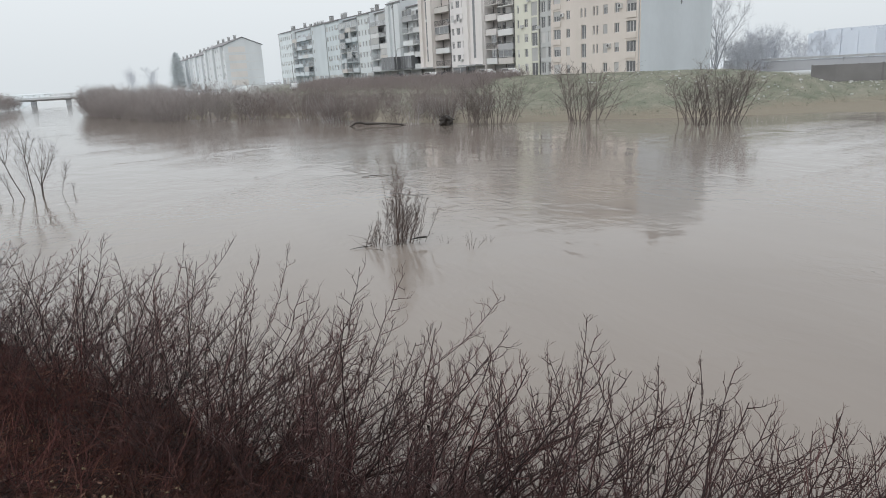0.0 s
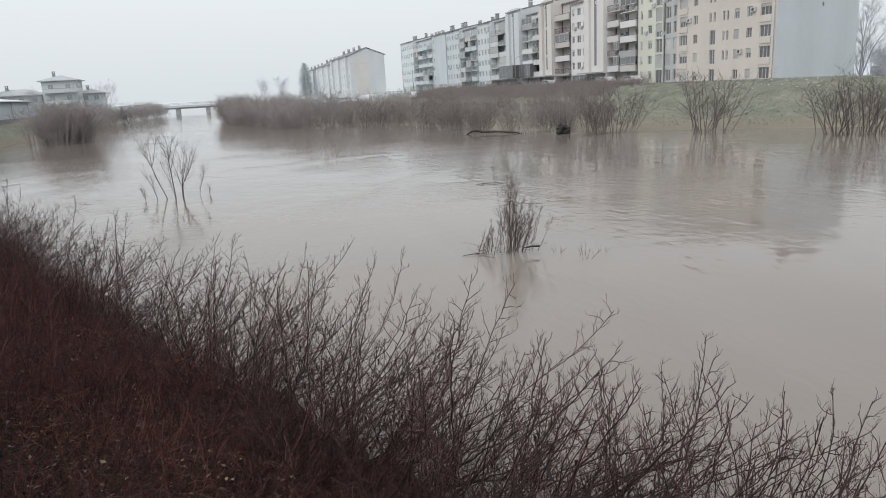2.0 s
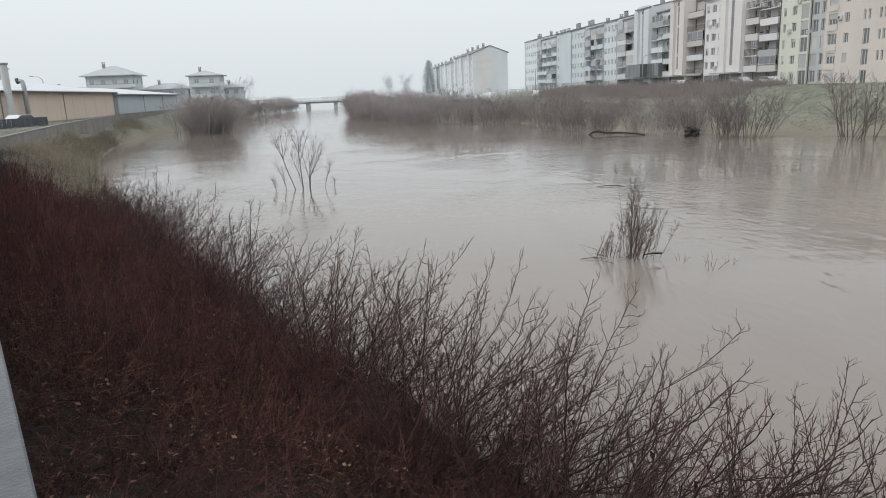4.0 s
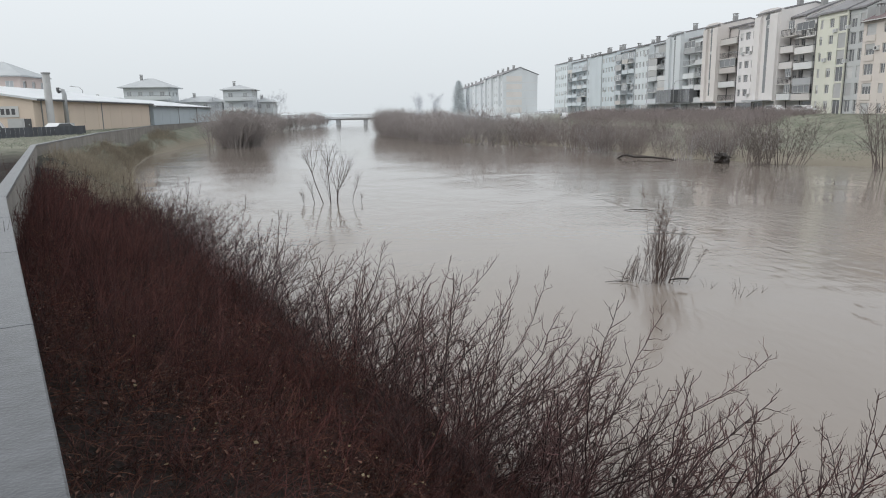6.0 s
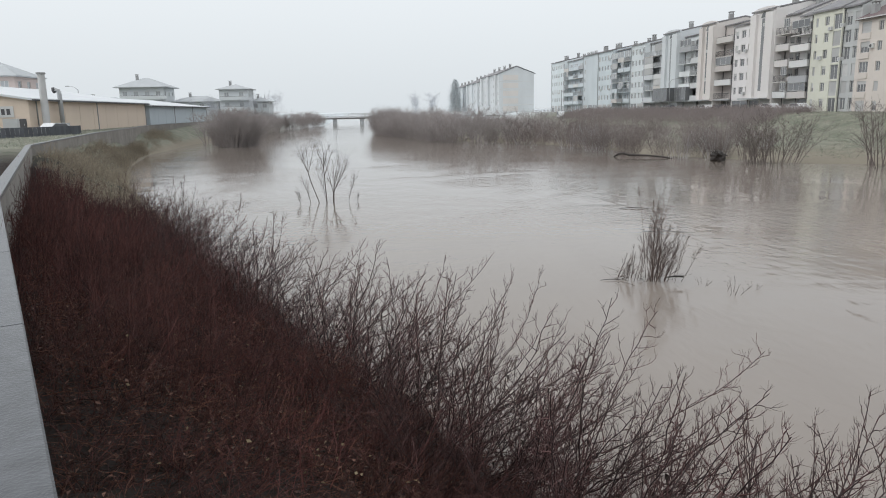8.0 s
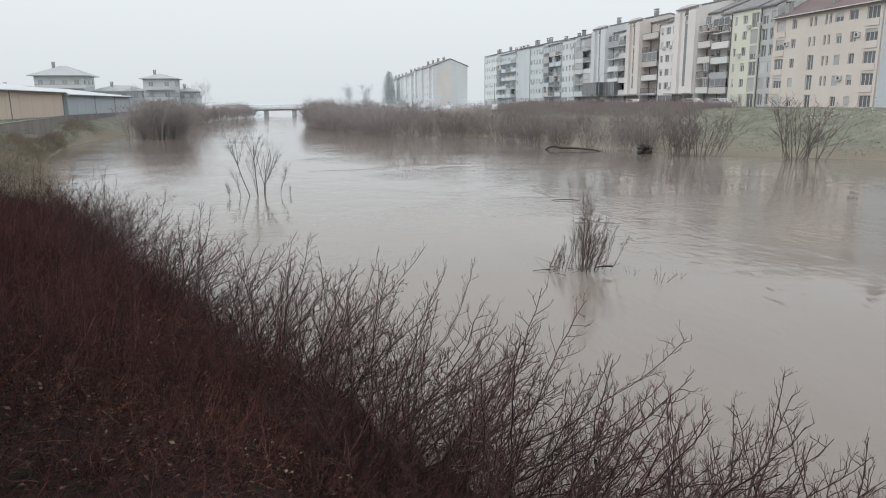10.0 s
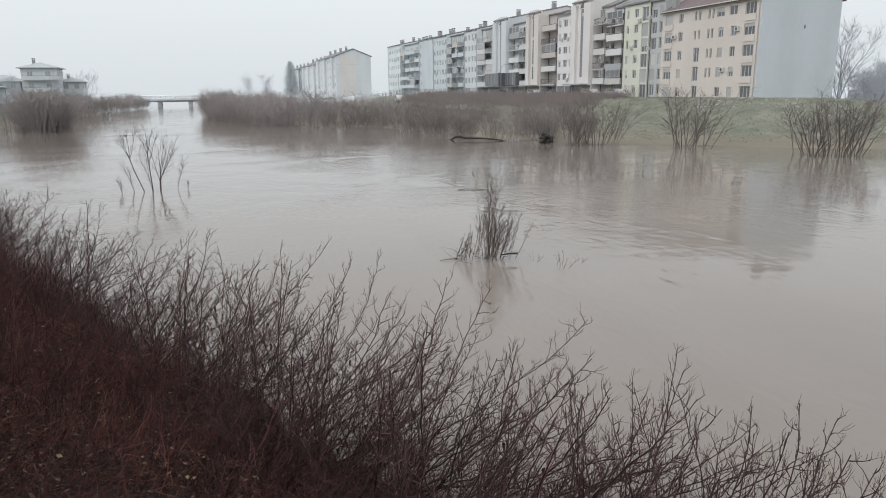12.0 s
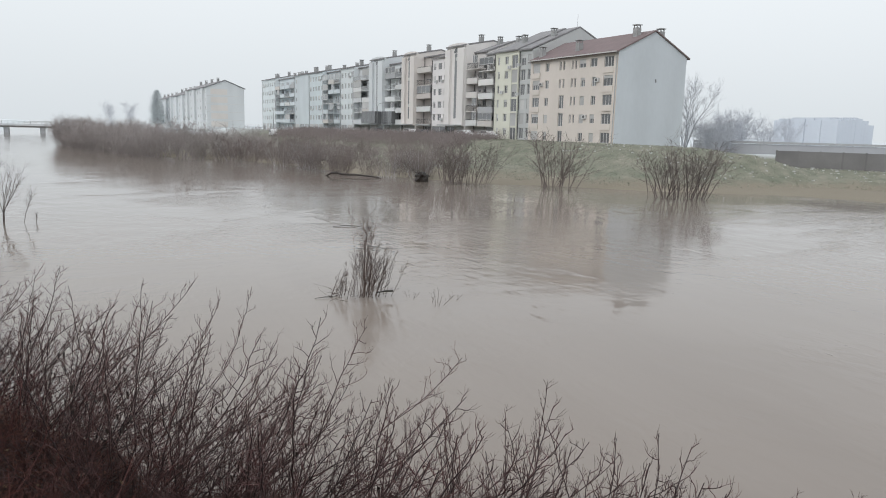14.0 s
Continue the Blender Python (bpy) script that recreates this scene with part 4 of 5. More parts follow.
while u < 35:
    s = 0.5
    while s < (4.6 if 5 < u < 15 else 5.2):
        uu, ss = u + rng_place.uniform(-0.4, 0.4), s + rng_place.uniform(-0.3, 0.3)
        x, y = bank(uu, max(ss, 0.35))
        if u > 20:
            x += 0.06 * (u - 20)
        low = float(np.interp(u, [3, 10], [0.42, 1.0]))
        ob = tagged(new("dead_stem_thicket", thickets[i % 6]), "dense thicket of dead reddish-brown stems on the bank", "undergrowth", "bank undergrowth", "stuff")
        tall = rng_place.uniform(0.75, 1.1) * low * (1.35 if s < 2.6 and u > 9 else 1.0)
        ob.matrix_basis = pose(x, y, float(ground_height(x, y)), 0, 0, rng_place.uniform(-60, 60)) @ Matrix.Diagonal((1, 1, tall, 1))
        i += 1
        s += 1.1
    u += 1.2 if u < 30 else 1.9


def litter_mesh():
    """Dead grass blades and stalks lying every way over the near slope and its undergrowth."""
    rng = np.random.default_rng(8)
    n = 46000
    us, ss = -6 + 30 * rng.random(n) ** 1.7, rng.uniform(0.05, 6.1, n)
    places = us[:, None] * ALONG + ss[:, None] * ACROSS
    zs = ground_height(places[:, 0], places[:, 1])
    lift = rng.random(n) ** 2 * np.interp(us, [3, 10], [0.35, 0.75])
    lines = []
    for (x, y), z, h in zip(places, zs, lift):
        a = rng.uniform(0, math.tau)
        way = np.array([math.cos(a), math.sin(a), rng.uniform(-0.1, 0.9)])
        way /= np.linalg.norm(way)
        lines.append(branch(rng, np.array([x, y, z - 0.02 + h]), way, rng.uniform(0.12, 0.5), 0.0045, 0.0018, 3, 0.25, -0.16))
    return strands("dead_grass", lines, M_STRAW, 3)


tagged(new("dead_grass", litter_mesh()), "matted dead grass and fallen stalks on the bank", "grass", kind="stuff")


def leaf_mesh():
    rng = np.random.default_rng(9)
    b = Build()
    for _ in range(420):
        u, s = rng.uniform(1, 14), rng.uniform(0.6, 5.0)
        x, y = bank(u, s)
        z = float(ground_height(x, y)) + rng.uniform(0.1, 0.55)
        a, w = rng.uniform(0, math.tau), rng.uniform(0.015, 0.034)
        c, d = math.cos(a) * w, math.sin(a) * w
        t = rng.uniform(-0.7, 0.7) * w
        b.poly([(x - c, y - d, z - t), (x + d * 0.6, y - c * 0.6, z + t), (x + c * 1.3, y + d * 1.3, z + t * 0.4), (x - d * 0.6, y + c * 0.6, z + 0.01)])
    return b.data("fallen_leaves", M_LEAF)


def brown_litter_mesh():
    """Curled brown leaves and bits of bark lying among the stalks of the near slope."""
    rng = np.random.default_rng(10)
    n = 9000
    us, ss = -1.5 + 15 * rng.random(n) ** 1.3, rng.uniform(0.1, 5.4, n)
    places = us[:, None] * ALONG + ss[:, None] * ACROSS
    zs = ground_height(places[:, 0], places[:, 1]) + rng.random(n) ** 2 * np.interp(us, [3, 10], [0.30, 0.6])
    b = Build()
    for (x, y), z in zip(places, zs):
        a, w = rng.uniform(0, math.tau), rng.uniform(0.012, 0.036)
        c, d, t = math.cos(a) * w, math.sin(a) * w, rng.uniform(-0.8, 0.8) * w
        b.poly([(x - c, y - d, z - t), (x + d * 0.6, y - c * 0.6, z + t * 0.5 + 0.006), (x + c * 1.2, y + d * 1.2, z + t)])
        b.poly([(x - c, y - d, z - t), (x + c * 1.2, y + d * 1.2, z + t), (x - d * 0.6, y + c * 0.6, z + 0.012)])
    return b.data("brown_leaf_litter", M_BROWNLEAF)


tagged(new("brown_leaf_litter", brown_litter_mesh()), "curled brown leaves among the stalks on the bank", "leaves", kind="stuff")
tagged(new("fallen_leaves", leaf_mesh()), "pale withered leaves caught in the undergrowth", "leaves", kind="stuff")


def hanging_leaf_mesh():
    """Withered leaves and wrack that hang in the shrubs."""
    rng = np.random.default_rng(19)
    b = Build()
    for _ in range(240):
        u, s = rng.uniform(0.5, 13), rng.uniform(4.6, 6.6)
        x, y = bank(u, s)
        z = max(float(ground_height(x, y)), 0) + rng.uniform(0.4, 1.5)
        w, h = rng.uniform(0.012, 0.03), rng.uniform(0.05, 0.13)
        a = rng.uniform(0, math.tau)
        c, d = math.cos(a) * w, math.sin(a) * w
        b.poly([(x - c, y - d, z), (x + c, y + d, z + 0.01), (x + c * 0.8, y + d * 0.8, z - h * 0.7), (x + d * 0.4, y - c * 0.4, z - h), (x - c * 0.7, y - d * 0.7, z - h * 0.6)])
    return b.data("hanging_leaves", M_DARKLEAF)


M_DARKLEAF = mat("withered_dark_leaves", (0.05, 0.035, 0.03), (0.03, 0.022, 0.02), 0.8, 4, 30, 0.0)
tagged(new("hanging_leaves", hanging_leaf_mesh()), "withered dark leaves hanging in the shrubs", "leaves", kind="stuff")

# ---- shrubs standing in the water ----
def willow_lines(seed):
    """A willow bush pushed over by the current: a pointed crown, sheer on the upstream side, fanning out on the other."""
    rng = np.random.default_rng(seed)
    thick, thin = [], []
    for k in range(50):
        if k < 8:
            sx, lean, size = rng.normal(0.0, 0.07), rng.normal(0.05, 0.05), rng.uniform(2.4, 3.25)
        elif k < 36:
            f = (k - 8 + rng.random()) / 28
            sx, lean, size = 0.02 + 0.85 * f * rng.random(), 0.02 + 0.42 * f, (2.7 - 1.15 * f) * rng.uniform(0.6, 1.05)
        else:
            f = (k - 36 + rng.random()) / 14
            sx = -1.12 + 1.1 * f
            lean, size = 0.30 - 0.14 * f + rng.normal(0, 0.13), (1.1 + 1.35 * f) * rng.uniform(0.5, 1.05)
        way = np.array([lean, rng.normal(0, 0.16), 1.0])
        pts, rad = branch(rng, np.array([sx, rng.normal(0, 0.22), -0.15]), way / np.linalg.norm(way), size, 0.017 if k % 6 == 0 else 0.0075 * rng.uniform(0.7, 1.3), 0.0028, 9, 0.05, 0.01)
        thick.append((pts, rad))
        for _ in range(13):
            j = int(rng.integers(2, 8))
            d = pts[j + 1] - pts[j]
            d = offshoot(rng, d / np.linalg.norm(d), rng.uniform(0.4, 0.85))
            d[2] = abs(d[2]) + 0.15
            d /= np.linalg.norm(d)
            q, s = branch(rng, pts[j], d, size * rng.uniform(0.10, 0.26) * (1.25 - 0.09 * j), 0.0034, 0.0016, 5, 0.08, 0.06)
            thin.append((q, s))
            for _ in range(4):
                thin.append(branch(rng, q[int(rng.integers(1, 4))], offshoot(rng, d, rng.uniform(0.25, 0.55)), size * rng.uniform(0.05, 0.11), 0.0022, 0.001, 3, 0.1, 0.08))
    for _ in range(70):
        a = rng.uniform(-0.6, 0.6) + (math.pi if rng.random() < 0.5 else 0)
        way = np.array([math.cos(a), math.sin(a), rng.uniform(0.0, 0.6)])
        thin.append(branch(rng, np.array([rng.uniform(-1.1, 0.7), rng.normal(0, 0.25), rng.uniform(0.0, 0.3)]), way / np.linalg.norm(way), rng.uniform(0.2, 0.6), 0.005, 0.002, 4, 0.2, 0.0))
    return thick, thin


willow = shrub("willow_bush", "bare red-brown willow bush standing in the flood water", "shrub", willow_lines(21), M_WILLOW, M_WILLOW)
willow.matrix_basis = pose(8.98, 20.55, -0.02, 0, 0, -22) @ Matrix.Diagonal((1.05, 1.05, 1.1, 1))
snag = part("snag", Build().tube([(-1.5, -0.3, 0.03), (-1.25, -0.25, 0.06), (-0.95, -0.15, 0.05)], [0.006, 0.011, 0.015]), M_WETWOOD, willow, "wet drift branch caught in the stems", True)
part("snag", Build().tube([(0.4, -0.3, 0.2), (0.66, -0.33, 0.25), (0.92, -0.35, 0.26)], [0.012, 0.03, 0.032]), M_WETWOOD, willow, "wet drift branch caught in the stems", True)
tree = shrub("young_tree", "bare young multi-stemmed tree standing in the water", "tree",
             fork_lines(22, ((-0.40, -0.28, 1.95, 0.031, (-0.45, -0.28, 0.05, 0.36), 3.75), (0.0, -0.03, 2.15, 0.033, (-0.32, 0.0, 0.26, 0.45), 3.85), (0.02, -0.2, 0.85, 0.019, (-0.3, -0.05), 2.5),
                             (0.36, 0.06, 0.6, 0.036, (-0.2, 0.08, 0.26, 0.48), 3.2), (0.42, 0.1, 1.0, 0.022, (0.15, 0.4, 0.62), 2.7), (-0.95, -0.3, 0.7, 0.02, (-0.4, -0.1), 1.8), (-1.6, -0.15, 0.3, 0.014, (-0.3, 0.0), 0.8),
                             (1.3, 0.2, 0.6, 0.014, (0.2, 0.5), 1.7), (1.9, 0.0, 0.2, 0.012, (0.0,), 0.5)), 0.0052), M_TREEBARK, M_TREEBARK)
tree.matrix_basis = pose(-2.4, 43.2, -0.05)
sprig = shrub("twig_sprig", "few thin twigs poking out of the water", "twigs", shrub_lines(23, 5, 0.75, 0.7, (0.3, 0), 0.008, 3, 1, 0.3), M_WILLOW, M_WILLOW)
sprig.matrix_basis = pose(10.6, 18.6, 0)
for x, y, size in ((10.25, 19.6, 0.55), (11.5, 18.9, 0.5)):
    copy_thing(sprig, Matrix.Identity(4)).matrix_basis = pose(x, y, 0, 0, 0, 70 * size) @ Matrix.Scale(size, 4)


def ragged_lump(name, label, category, size, seed, where, material):
    bm = bmesh.new()
    bmesh.ops.create_icosphere(bm, subdivisions=3, radius=1)
    for v in bm.verts:
        k = 1 + 0.55 * noise.noise(v.co * 2.1 + Vector((seed, 0, 0))) + 0.25 * noise.noise(v.co * 6)
        v.co = Vector((v.co.x * size[0] * k, v.co.y * size[1] * k, v.co.z * size[2] * k))
    me = bpy.data.meshes.new(name)
    bm.to_mesh(me)
    bm.free()
    me.materials.append(material)
    ob = tagged(new(name, me), label, category)
    ob.matrix_basis = where
    return ob


stump = ragged_lump("root_stump", "dark uprooted tree stump at the waterline", "stump", (0.72, 0.7, 0.68), 3, pose(35.2, 65.6, 0.32), M_WETWOOD)
rng_root = np.random.default_rng(4)
for i in range(9):
    a = rng_root.uniform(0, math.tau)
    pts, rad = branch(rng_root, np.array([0, 0, 0.1]), np.array([math.cos(a), math.sin(a), rng_root.uniform(-0.1, 0.9)]), rng_root.uniform(0.75, 1.0), 0.08, 0.025, 5, 0.2)
    part("root", Build().tube(pts, rad, 5), M_WETWOOD, stump, "", True)
log = tagged(new("fallen_trunk", Build().tube([(-3.2, 0.6, -0.1), (-2.5, 0.42, 0.3), (-1.9, 0.3, 0.36), (-1.2, 0.15, 0.2), (0.9, -0.1, 0.2), (2.6, -0.45, 0.08), (3.5, -0.6, -0.05)], [0.09, 0.11, 0.12, 0.11, 0.10, 0.075, 0.04], 8).data("fallen_trunk", M_WETWOOD, True)),
             "dark fallen tree trunk lying at the waterline", "trunk")
log.matrix_basis = pose(30.2, 73.0, 0.05, 0, 0, -36)
drift = tagged(new("drift_branch", Build().tube([(-0.75, 0, 0.02), (-0.2, 0.05, 0.05), (0.4, 0, 0.04), (0.8, -0.06, 0.01)], [0.014, 0.024, 0.022, 0.01], 7).data("drift_branch", M_WETWOOD, True)),
               "dark drift branch floating on the river", "branch")
drift.matrix_basis = pose(14.6, 36.0, 0.0, 0, 0, -15)

# ---- shrubs of the far bank ----
far_kinds = [shrub("bare_shrub", "bare grey-brown shrub at the edge of the far bank", "shrub",
                   shrub_lines(400 + i, 26, 4.2, 0.6, (0, 0), 0.022, 9, 4, 1.2, 0.2, 0.03, 0.0065, 0.06), (M_FARBARK, M_PALEBARK)[i % 2], M_FARBARK, "bare shrubs of the far bank") for i in range(6)]


def place(kinds, used, x, y, size, turn, z=None, wide=1.0):
    m = pose(x, y, float(ground_height(x, y)) if z is None else z, 0, 0, turn) @ Matrix.Diagonal((size * wide, size * wide, size, 1))
    if used < len(kinds):
        kinds[used].matrix_basis = m
    else:
        c = copy_thing(kinds[used % len(kinds)], Matrix.Identity(4))
        c.matrix_basis = m
    return used + 1


upright_kinds = [shrub("bare_shrub", "upright dark bare bush standing in the flooded edge", "shrub",
                       shrub_lines(430 + i, 27, 4.3, 0.5, (0, 0), 0.024, 9, 3, 1.4, 0.2, 0.03, 0.0058, 0.05), M_DARKBUSH, M_DARKBUSH, "bare shrubs of the far bank") for i in range(3)]
used = 0
for x, y, size, wide in ((48.4, 43.6, 1.0, 1.75), (50.4, 43.0, 1.25, 1.45), (44.0, 54.4, 1.3, 1.35), (36.2, 61.6, 0.9, 1.2), (38.4, 60.6, 1.15, 1.2), (36.9, 61.0, 0.75, 1.1)):
    used = place(upright_kinds, used, x, y, size, rng_place.uniform(0, 360), -0.05, wide)
used = 0
mist_kinds = [shrub("bare_shrub", "bare brown shrub standing in the flood, paled for haze", "shrub",
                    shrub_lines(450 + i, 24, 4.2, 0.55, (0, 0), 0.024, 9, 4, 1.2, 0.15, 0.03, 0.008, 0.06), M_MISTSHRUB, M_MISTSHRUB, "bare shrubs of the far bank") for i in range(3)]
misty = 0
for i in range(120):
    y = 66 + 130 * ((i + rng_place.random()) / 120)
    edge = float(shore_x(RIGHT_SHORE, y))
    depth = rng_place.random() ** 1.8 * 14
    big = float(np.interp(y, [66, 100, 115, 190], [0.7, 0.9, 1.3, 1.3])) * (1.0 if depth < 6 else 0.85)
    # Beyond y 108 the shrubs switch to the haze-paled bark.
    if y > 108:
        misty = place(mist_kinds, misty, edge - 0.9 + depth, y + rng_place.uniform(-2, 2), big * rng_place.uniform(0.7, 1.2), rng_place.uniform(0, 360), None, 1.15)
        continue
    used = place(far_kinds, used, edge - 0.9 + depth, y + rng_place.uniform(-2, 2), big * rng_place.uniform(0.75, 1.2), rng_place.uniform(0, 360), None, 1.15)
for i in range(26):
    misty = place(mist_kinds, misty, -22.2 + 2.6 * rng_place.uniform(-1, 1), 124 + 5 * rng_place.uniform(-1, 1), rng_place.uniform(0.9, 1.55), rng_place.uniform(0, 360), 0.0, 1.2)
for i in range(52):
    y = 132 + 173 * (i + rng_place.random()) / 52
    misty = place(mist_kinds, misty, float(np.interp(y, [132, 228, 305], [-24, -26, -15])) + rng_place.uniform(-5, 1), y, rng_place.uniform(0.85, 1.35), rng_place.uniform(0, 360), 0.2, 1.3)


def scrub_mesh():
    """Low brown scrub that covers the far terrace and the dike's flank."""
    rng = np.random.default_rng(77)
    lines = []
    for k in range(1650):
        y = rng.uniform(66, 262) if k < 650 else rng.uniform(96, 200)
        x = rng.uniform(float(shore_x(RIGHT_SHORE, y)) + 3, 67) if k < 650 else rng.uniform(57, 68)
        if y < 97 and x > 43 + (y - 70) * 0.62:
            continue
        z = float(ground_height(x, y))
        size = rng.uniform(1.0, 2.3) * (1.0 if x < 60 else 0.7)
        for _ in range(16):
            way = np.array([rng.normal(0, 0.35), rng.normal(0, 0.35), 1.0])
            way /= np.linalg.norm(way)
            start = np.array([x + rng.normal(0, 0.9), y + rng.normal(0, 0.9), z - 0.1])
            pts, rad = branch(rng, start, way, size * rng.uniform(0.5, 1.1), 0.016, 0.008, 3, 0.12, 0.02)
            lines.append((pts, rad))
            for _ in range(3):
                j = rng.integers(1, 3)
                lines.append(branch(rng, pts[j], offshoot(rng, way, rng.uniform(0.3, 0.8)), size * 0.3, 0.009, 0.006, 2, 0.15, 0.05))
    return strands("brown_scrub", lines, M_SCRUB, 3)


# Scrub brown lightened by haze mixed into its colour.
M_SCRUB = mat("brown_scrub", (0.32, 0.275, 0.268), (0.24, 0.205, 0.20), 0.9, 0.4, 12, 0.0)
tagged(new("brown_scrub", scrub_mesh()), "low bare brown scrub over the far terrace", "undergrowth", kind="stuff")


def tuft_mesh():
    """Winter grass tussocks on the far dike and the near bank upstream."""
    rng = np.random.default_rng(78)
    lines = []
    xs = np.concatenate([rng.uniform(36, 112, 20000), rng.uniform(-42, -18, 5000)])
    ys = np.concatenate([rng.uniform(28, 100, 20000), rng.uniform(55, 135, 5000)])
    for x, y, z in zip(xs, ys, ground_height(xs, ys)):
        if z < 0.3 or (x > 71 and 75 < y):
            continue
        for _ in range(4):
            a = rng.uniform(0, math.tau)
            way = np.array([math.cos(a), math.sin(a), 1.0])
            size = rng.uniform(0.04, 0.15)
            tip = np.array([x, y, z]) + way * size
            lines.append((np.array([[x, y, z - 0.03], tip]), np.array([0.022, 0.006])))
    return strands("grass_tussocks", lines, M_TUFT, 3)


M_TUFT = mat("winter_grass", (0.20, 0.228, 0.168), (0.40, 0.388, 0.335), 0.9, 0.6, 4, 0.0, island=0.5)
tagged(new("grass_tussocks", tuft_mesh()), "rough tussocks of winter grass on the banks", "grass", kind="stuff")


def weed_mesh():
    """Tall dead weeds between the flood wall and the water upstream."""
    rng = np.random.default_rng(79)
    wall_y, wall_x = [p[1] for p in WALL_LINE], [p[0] for p in WALL_LINE]
    lines = []
    for _ in range(6500):
        y = 31 + 105 * rng.random() ** 1.2
        a, b = float(np.interp(y, wall_y, wall_x)) + 0.5, float(shore_x(LEFT_SHORE, y)) - 0.1
        x = a + (b - a) * rng.random() ** 1.15
        z = float(ground_height(x, y))
        tall = 0.6 * rng.uniform(0.35, 1.0) * (1.7 if noise.noise(Vector((x * 0.3, y * 0.2, 4))) > 0.12 else 0.8)
        for _ in range(3):
            way = np.array([rng.normal(0.1, 0.4), rng.normal(0, 0.4), 1.0])
            way /= np.linalg.norm(way)
            pts, rad = branch(rng, np.array([x + rng.normal(0, 0.3), y + rng.normal(0, 0.3), z - 0.08]), way, tall * rng.uniform(0.6, 1.1), 0.014, 0.006, 3, 0.14, -0.03)
            lines.append((pts, rad))
            for _ in range(2):
                lines.append(branch(rng, pts[int(rng.integers(1, 3))], offshoot(rng, way, rng.uniform(0.4, 0.9)), tall * 0.35, 0.009, 0.005, 2, 0.15, 0.0))
    return strands("dead_weeds", lines, M_WEED, 3)


tagged(new("dead_weeds", weed_mesh()), "tall tan dead weeds below the flood wall", "weeds", kind="stuff")


# ---- the near bank upstream: sheds and houses ----
M_OCHRE = mat("ochre_sheet_cladding", (0.70, 0.585, 0.48), (0.61, 0.51, 0.425), 0.7, 0.2, 5, 0.1, stretch=(1, 1, 0.4))
M_BLUEGREY = mat("blue_grey_sheet_cladding", (0.50, 0.555, 0.595), (0.43, 0.48, 0.515), 0.65, 0.2, 5, 0.1, stretch=(1, 1, 0.4))
M_PALEROOF = mat("pale_metal_roof", (0.66, 0.68, 0.70), (0.54, 0.56, 0.58), 0.5, 0.3, 6, 0.1)
# Grey of the stack, raised by painted haze.
M_GREYBRICK = mat("sooty_grey_brick", (0.56, 0.56, 0.56), (0.45, 0.45, 0.45), 0.85, 0.8, 12, 0.3)
M_PINKWALL = mat("dull_pink_render", (0.60, 0.51, 0.48), (0.53, 0.45, 0.425), 0.85, 0.3, 4, 0.1)
# House walls and roofs below are lightened to stand in for haze.
M_WHITEWALL = mat("pale_house_render", (0.64, 0.67, 0.685), (0.57, 0.60, 0.615), 0.85, 0.3, 4, 0.1)
M_HOUSEROOF = mat("grey_brown_house_roof", (0.47, 0.49, 0.505), (0.40, 0.42, 0.435), 0.8, 0.5, 8, 0.3)


def shed(label, x0, x1, y0, y1, z0, eave, ridge, cladding, seams, sign=False):
    """A long low shed: its long side faces +x, a low gable faces -y."""
    ob = tagged(new("warehouse"), label, "warehouse")
    xm = (x0 + x1) / 2
    ring = [(x0, z0), (x1, z0), (x1, eave), (xm, ridge), (x0, eave)]
    part("wall", Build().prism(ring, y0, y1, "y"), cladding, ob)
    roof = Build()
    roof.prism([(x1 + 0.7, eave - 0.2), (x1 + 0.7, eave + 0.05), (xm, ridge + 0.3), (x0 - 0.7, eave + 0.05), (x0 - 0.7, eave - 0.2), (xm, ridge + 0.04)], y0 - 0.5, y1 + 0.3, "y")
    rf = part("roof", roof, M_PALEROOF, ob)
    part("gutter", Build().box(x1 + 0.71, x1 + 0.86, y0 - 0.4, y1 + 0.2, eave - 0.24, eave - 0.06), M_RAIL, rf)
    for y in seams:
        part("downpipe", Build().tube([(x1 + 0.08, y, z0), (x1 + 0.08, y, eave - 0.2)], [0.09, 0.09], 8), M_DARKCON, ob)
    n = int((y1 - y0) / 5)
    for i in range(n):
        a, b = y0 + (y1 - y0) * i / n, y0 + (y1 - y0) * (i + 1) / n
        part("cladding_panel", Build().box(x1 + 0.01, x1 + 0.05, a + 0.04, b - 0.04, z0 + 0.4, eave - 0.25), cladding, ob)
    if sign:
        board = part("sign_board", Build().box(x1 - 4.6, x1 - 1.7, y0 - 0.09, y0 - 0.01, 5.6, 6.9), M_FRAME, ob, "white sign board with dark unreadable bars")
        for i in range(4):
            part("sign_bar", Build().box(x1 - 4.35 + 0.62 * i, x1 - 3.95 + 0.62 * i, y0 - 0.12, y0 - 0.095, 5.9, 6.6), M_RAIL, board)
        door = part("door", Build().box(x1 - 1.9, x1 - 0.4, y0 - 0.06, y0 - 0.01, z0, 5.4), M_RAIL, ob)
        part("handle", Build().box(x1 - 0.7, x1 - 0.62, y0 - 0.12, y0 - 0.065, 4.6, 4.8), M_METAL, door)
    return ob


shed("long ochre-clad warehouse with pale metal roof", -70, -40.0, 90, 136, 2.6, 7.75, 10.0, M_OCHRE, (92, 98.5, 112, 135.8), True)
shed("blue-grey clad warehouse with pale metal roof", -66, -39.4, 136.4, 185, 2.6, 7.4, 9.0, M_BLUEGREY, (154.0, 170, 184.5))

